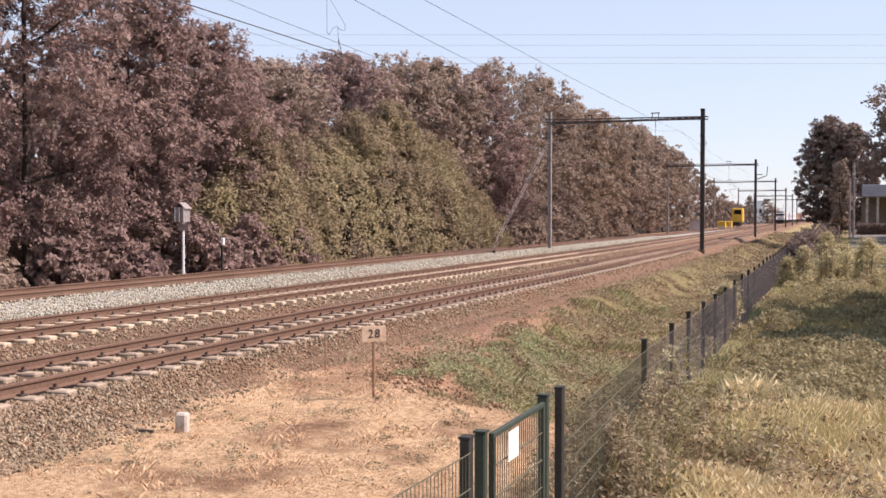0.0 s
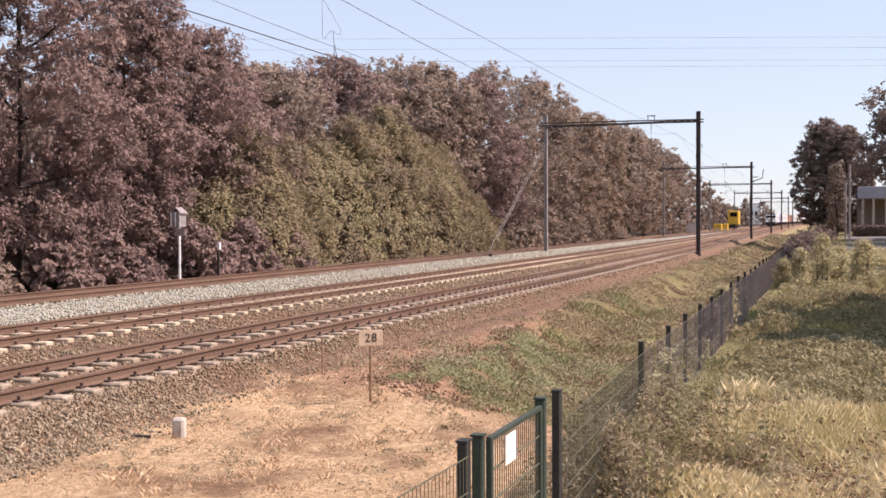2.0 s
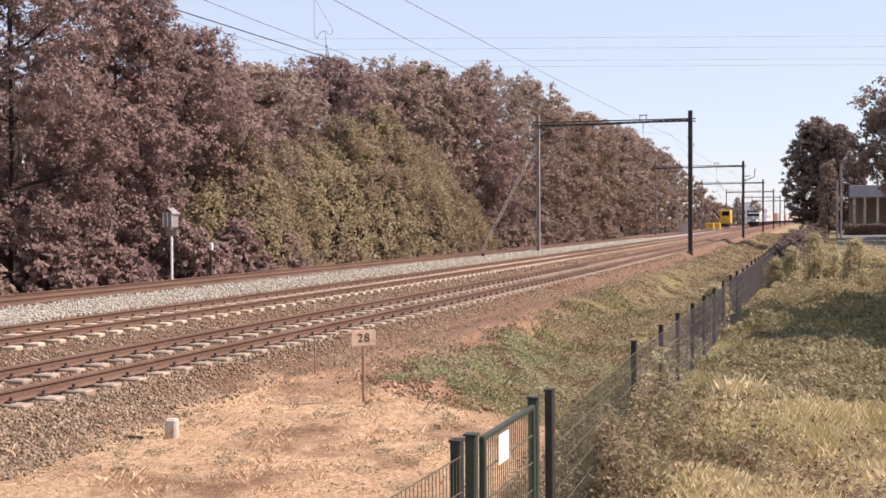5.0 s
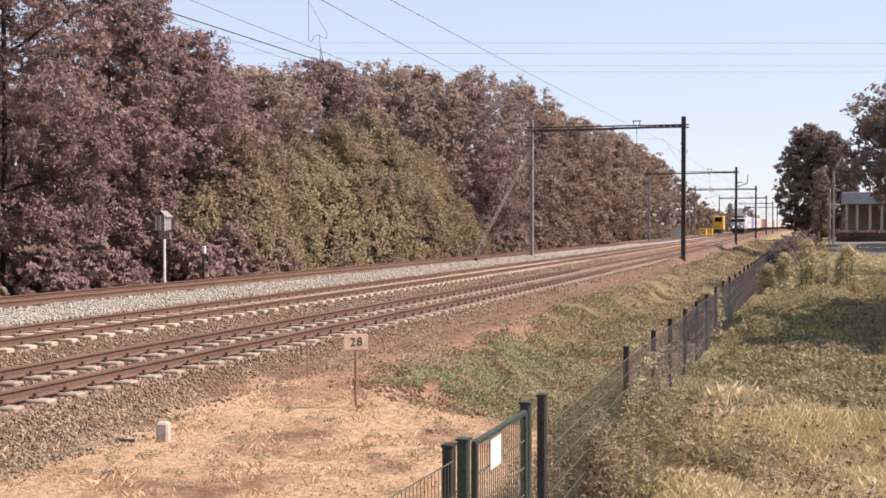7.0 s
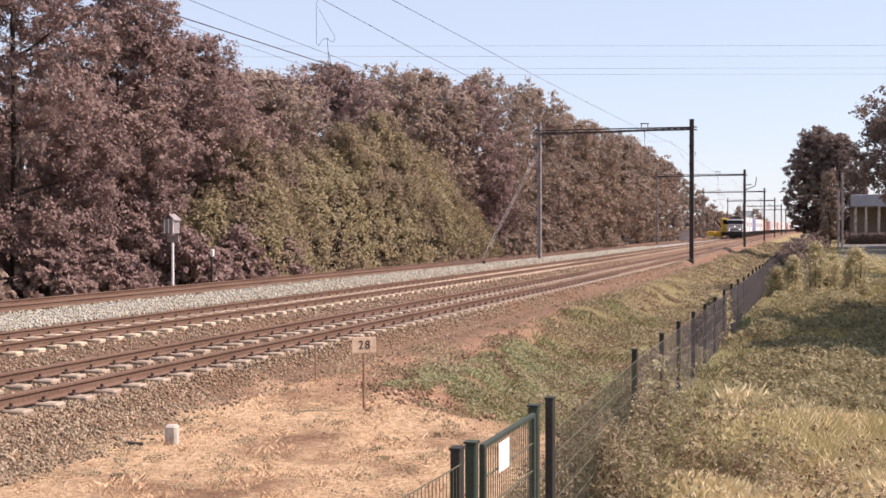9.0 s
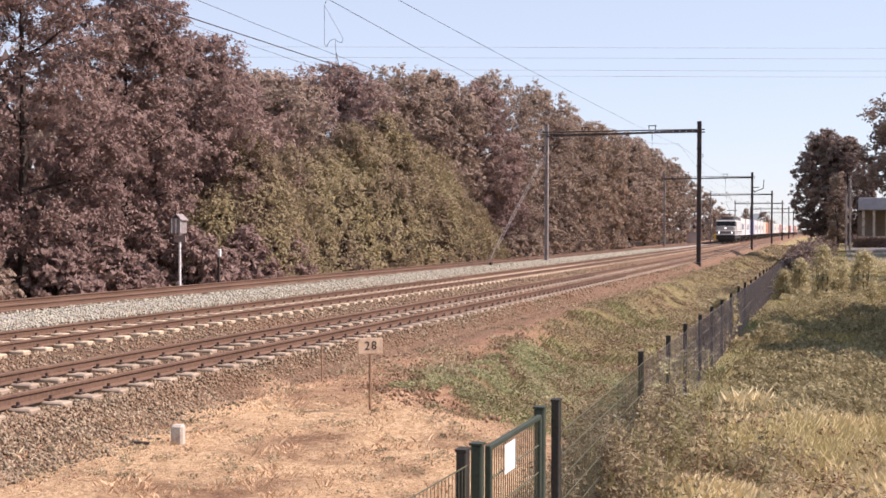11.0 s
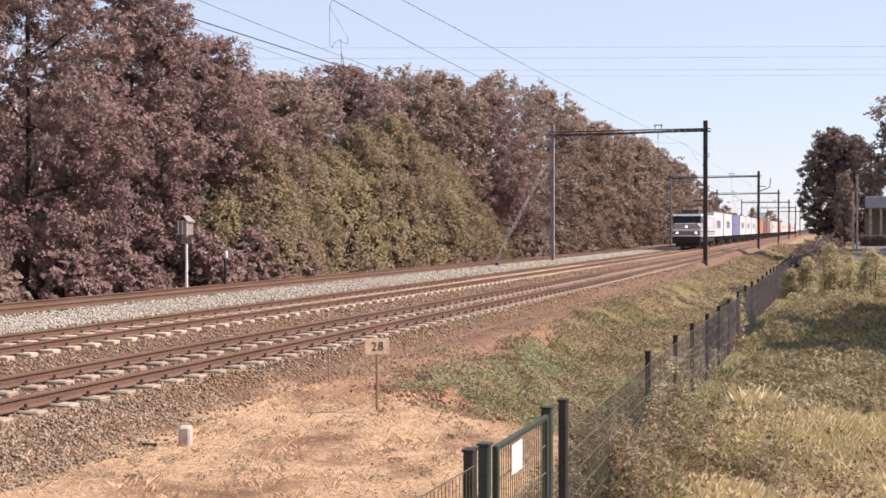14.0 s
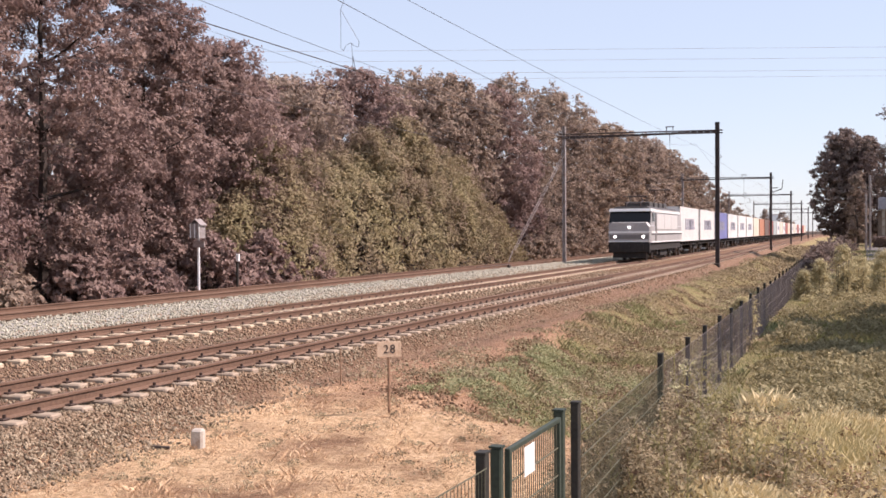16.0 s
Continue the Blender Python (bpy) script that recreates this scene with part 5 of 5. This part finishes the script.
SEED = plain("pale_seed_head", (0.5, 0.43, 0.3), 0.8)
YELLOW = plain("yellow_flower", (0.86, 0.8, 0.48), 0.8)
DOCK = plain("dark_dock_seed", (0.1, 0.05, 0.035), 0.85)
tall_weed(-2.15, 13.9, 1.28, YELLOW, "tall weed with a pale yellow flower head")
tall_weed(-1.9, 13.5, 1.1, YELLOW, "tall weed with a pale yellow flower head")
tall_weed(-1.98, 13.3, 0.86, YELLOW, "tall weed with a pale yellow flower head")
tall_weed(-1.62, 15.0, 1.05, SEED, "tall weed with pale seed heads by the fence")
for k in range(16):
    tall_weed(rw.uniform(-2.1, -0.6), rw.uniform(9.8, 12.8), rw.uniform(0.5, 0.95), DOCK, "withered dock with dark brown seed heads")
for k in range(14):
    tall_weed(rw.uniform(-2.4, -1.3), rw.uniform(9.6, 15), rw.uniform(0.75, 1.2), SEED, "tall weed with pale seed heads by the fence")
for x, y, h, w in ((-2.7, 62, 1.2, 0.9), (-2.5, 67, 1.5, 1.0), (-2.3, 73, 1.7, 1.3), (-2.2, 80, 1.8, 1.6), (-2.2, 88, 1.8, 1.8), (-2.0, 97, 1.9, 2.0)):
    build_shrub(x, y, h, w, LEAF_DARK, 5200, "dense dark shrub at the end of the fence", 0.07, group="verge shrubs")
for x, y, h, w, leaf in ((-0.75, 46.0, 2.2, 0.5, LEAF_PALE), (-0.2, 47.4, 1.7, 0.45, LEAF_PALE), (0.75, 48.5, 1.9, 0.5, LEAF_PALE), (-1.75, 50.0, 1.5, 0.4, LEAF_PALE), (-2.2, 46.0, 1.2, 0.3, LEAF_PALE),
                         (-2.72, 27.6, 1.2, 0.3, LEAF_PALE), (-2.75, 25.6, 0.9, 0.3, LEAF_BRAMBLE)):
    build_shrub(x, y, h, w, leaf, 3600, "pale yellow-green bush of tall weeds", 0.045, group="verge shrubs")
leafy("tall_pale_weeds", [(float(off(yy)) + rw.uniform(-2.2, 4.5), yy, rw.uniform(0.25, 0.6), rw.uniform(0.15, 0.5), 220) for yy in [40 + 34 * rw.random() for k in range(50)]],
      LEAF_PALE, "tall pale yellow-green weeds along the lane", 0.028)
leafy("lane_edge_weeds", [(rw.uniform(-1.5, 5.0), yy, rw.uniform(0.4, 0.9), rw.uniform(0.25, 0.6), 240) for yy in [66 + 13 * rw.random() for k in range(50)]],
      LEAF_PALE, "pale weeds edging the lane", 0.03)


# ---- lane, hedge, shelter, far end of the line ----
ASPHALT = mat("pale_asphalt", (0.12, 0.105, 0.1), (0.19, 0.17, 0.16), 2.0, 0.9, bump_at=0.006)
v, f = [], []
xs = np.linspace(0.2, 30, 40)
for k, x in enumerate(xs):
    for y in (79.0 + 6 * smooth(0.2, -3, x), 91.0, 103.5):
        v.append((x, y, float(height(x, y)) + 0.05))
    if k:
        f += [(3 * k - 3, 3 * k, 3 * k + 1, 3 * k - 2), (3 * k - 2, 3 * k + 1, 3 * k + 2, 3 * k - 1)]
tagged(raw("lane", v, f, ASPHALT), "narrow pale asphalt lane", "road", kind="structure")
th = thing("hedge", "clipped dark hedge along the lane", "hedge", pose(4.0, 106, 0))
n = 16000
p = np.stack([RNG.uniform(-3.2, 9.0, n), RNG.uniform(-0.6, 0.6, n), RNG.uniform(0, 0.95, n)], -1)
p[:, 2] += float(height(4.0, 106))
soup("foliage", leaf_quads(p, np.full(n, 0.1)), 3, LEAF_DARK, th)
bm = bmesh.new()
box(bm, (2.9, 0, float(height(4.0, 106)) + 0.4), (11.8, 0.8, 0.85))
part("core", bm, LEAF_DARK, th)


# The fascia's shade, away from the sun, is put into its blue-grey colour.
SHADED_FASCIA = mat("shade_grey_fascia", (0.3, 0.3, 0.34), (0.38, 0.38, 0.42), 1.0, 0.6)


def build_shelter():
    z = float(height(8.0, 112))
    th = thing("shelter", "flat-roofed shelter with shade-grey fascia on slim pale columns", "building", pose(7.3, 113, z))
    bm = bmesh.new()
    box(bm, (0, 0, 3.85), (12, 7, 1.1), bevel=0.03)
    part("roof", bm, SHADED_FASCIA, th, "flat roof fascia coloured blue-grey for shade")
    for x in (-5.6, -4.7, -3.6, -2.6, -1.6, 0.4, 2.4, 4.4):
        bm = bmesh.new()
        box(bm, (x, -3.2, 1.6), (0.22, 0.22, 3.5))
        part("column", bm, CONCRETE, th)
    bm = bmesh.new()
    box(bm, (0, 3.2, 1.6), (12, 0.2, 3.5))
    part("back_wall", bm, mat("brown_brick", (0.24, 0.18, 0.15), (0.36, 0.28, 0.23), 6.0), th)


build_shelter()
for x, y, h in ((0.5, 98.0, 6.5), (0.2, 99.0, 5.0)):
    bm = bmesh.new()
    rod(bm, (x, y, -1.0), (x, y, h), 0.1, 0.07, seg=8)
    tagged(part("lamp_post", bm, GALV), "slim grey metal post beside the lane", "post", "lane posts")


def build_rail_crane():
    """Yellow works vehicle on the siding."""
    YEL = mat("works_yellow", (0.62, 0.36, 0.04), (0.75, 0.46, 0.06), 2.0, 0.5, wear=(0.45, 0.26, 0.05))
    th = thing("rail_excavator", "yellow rail works vehicle parked on the siding", "vehicle", pose(-22.7, 250.0, 0))
    bm = bmesh.new()
    box(bm, (0.6, 0, 2.5), (2.3, 3.6, 3.0), bevel=0.15)
    part("cab", bm, YEL, th)
    bm = bmesh.new()
    box(bm, (0.7, -1.85, 3.2), (1.5, 0.06, 0.9))
    part("window", bm, LOCO_GLASS, th)
    bm = bmesh.new()
    box(bm, (0, 1, 0.8), (2.4, 7.0, 0.5), bevel=0.05)
    part("chassis", bm, LOCO_DARK, th)
    for y in (-1.5, 3.5):
        wheelset(th, y, 0.46)
    bm = bmesh.new()
    rod(bm, (-0.6, 0, 2.2), (-1.6, -3.0, 4.0), 0.16, seg=8)
    rod(bm, (-1.6, -3.0, 4.0), (-2.0, -5.2, 1.0), 0.13, seg=8)
    part("arm", bm, LOCO_DARK, th)
    for x, y in ((-23.6, 224.0), (-22.6, 226.0)):
        t2 = thing("works_crate", "yellow works crate beside the siding", "crate", pose(x + 0.8, y, float(height(x, y))), "works crates")
        bm = bmesh.new()
        box(bm, (0, 0, 0.75), (1.5, 1.6, 1.5), bevel=0.08)
        part("body", bm, YEL, t2)
        bm = bmesh.new()
        box(bm, (0, -0.82, 0.4), (1.2, 0.05, 0.25))
        part("stripe", bm, WHITE, t2)


build_rail_crane()
SHEDWALL = mat("pale_shed_wall", (0.55, 0.5, 0.49), (0.66, 0.61, 0.6), 0.7, 0.7)
for x, y, w, d, h in ((-24.8, 200, 1.8, 2.2, 1.8),):
    th = thing("trackside_cabin", "pale grey concrete relay cabin", "cabin", pose(x, y, float(height(x, y))))
    bm = bmesh.new()
    box(bm, (0, 0, h / 2), (w, d, h), bevel=0.04)
    part("body", bm, SHEDWALL, th)
    bm = bmesh.new()
    box(bm, (0, 0, h + 0.06), (w + 0.3, d + 0.3, 0.14))
    part("roof", bm, CONCRETE, th)
for x, y, w, h in ((-62, 640, 22, 9), (-48, 660, 9, 12), (-70, 600, 12, 7)):
    th = thing("industrial_building", "distant white industrial building", "building", pose(x, y, -1), "distant buildings")
    bm = bmesh.new()
    box(bm, (0, 0, h / 2), (w, 14, h))
    part("wall", bm, WHITE, th)
    bm = bmesh.new()
    box(bm, (0, 0, h + 0.2), (w + 0.6, 14.6, 0.4))
    part("roof", bm, SHEDWALL, th)
    for k in range(3):
        bm = bmesh.new()
        box(bm, (w * (k - 1) * 0.28, -7.05, h * 0.55), (w * 0.16, 0.1, h * 0.2))
        part("window", bm, LOCO_GLASS, th)


motions()
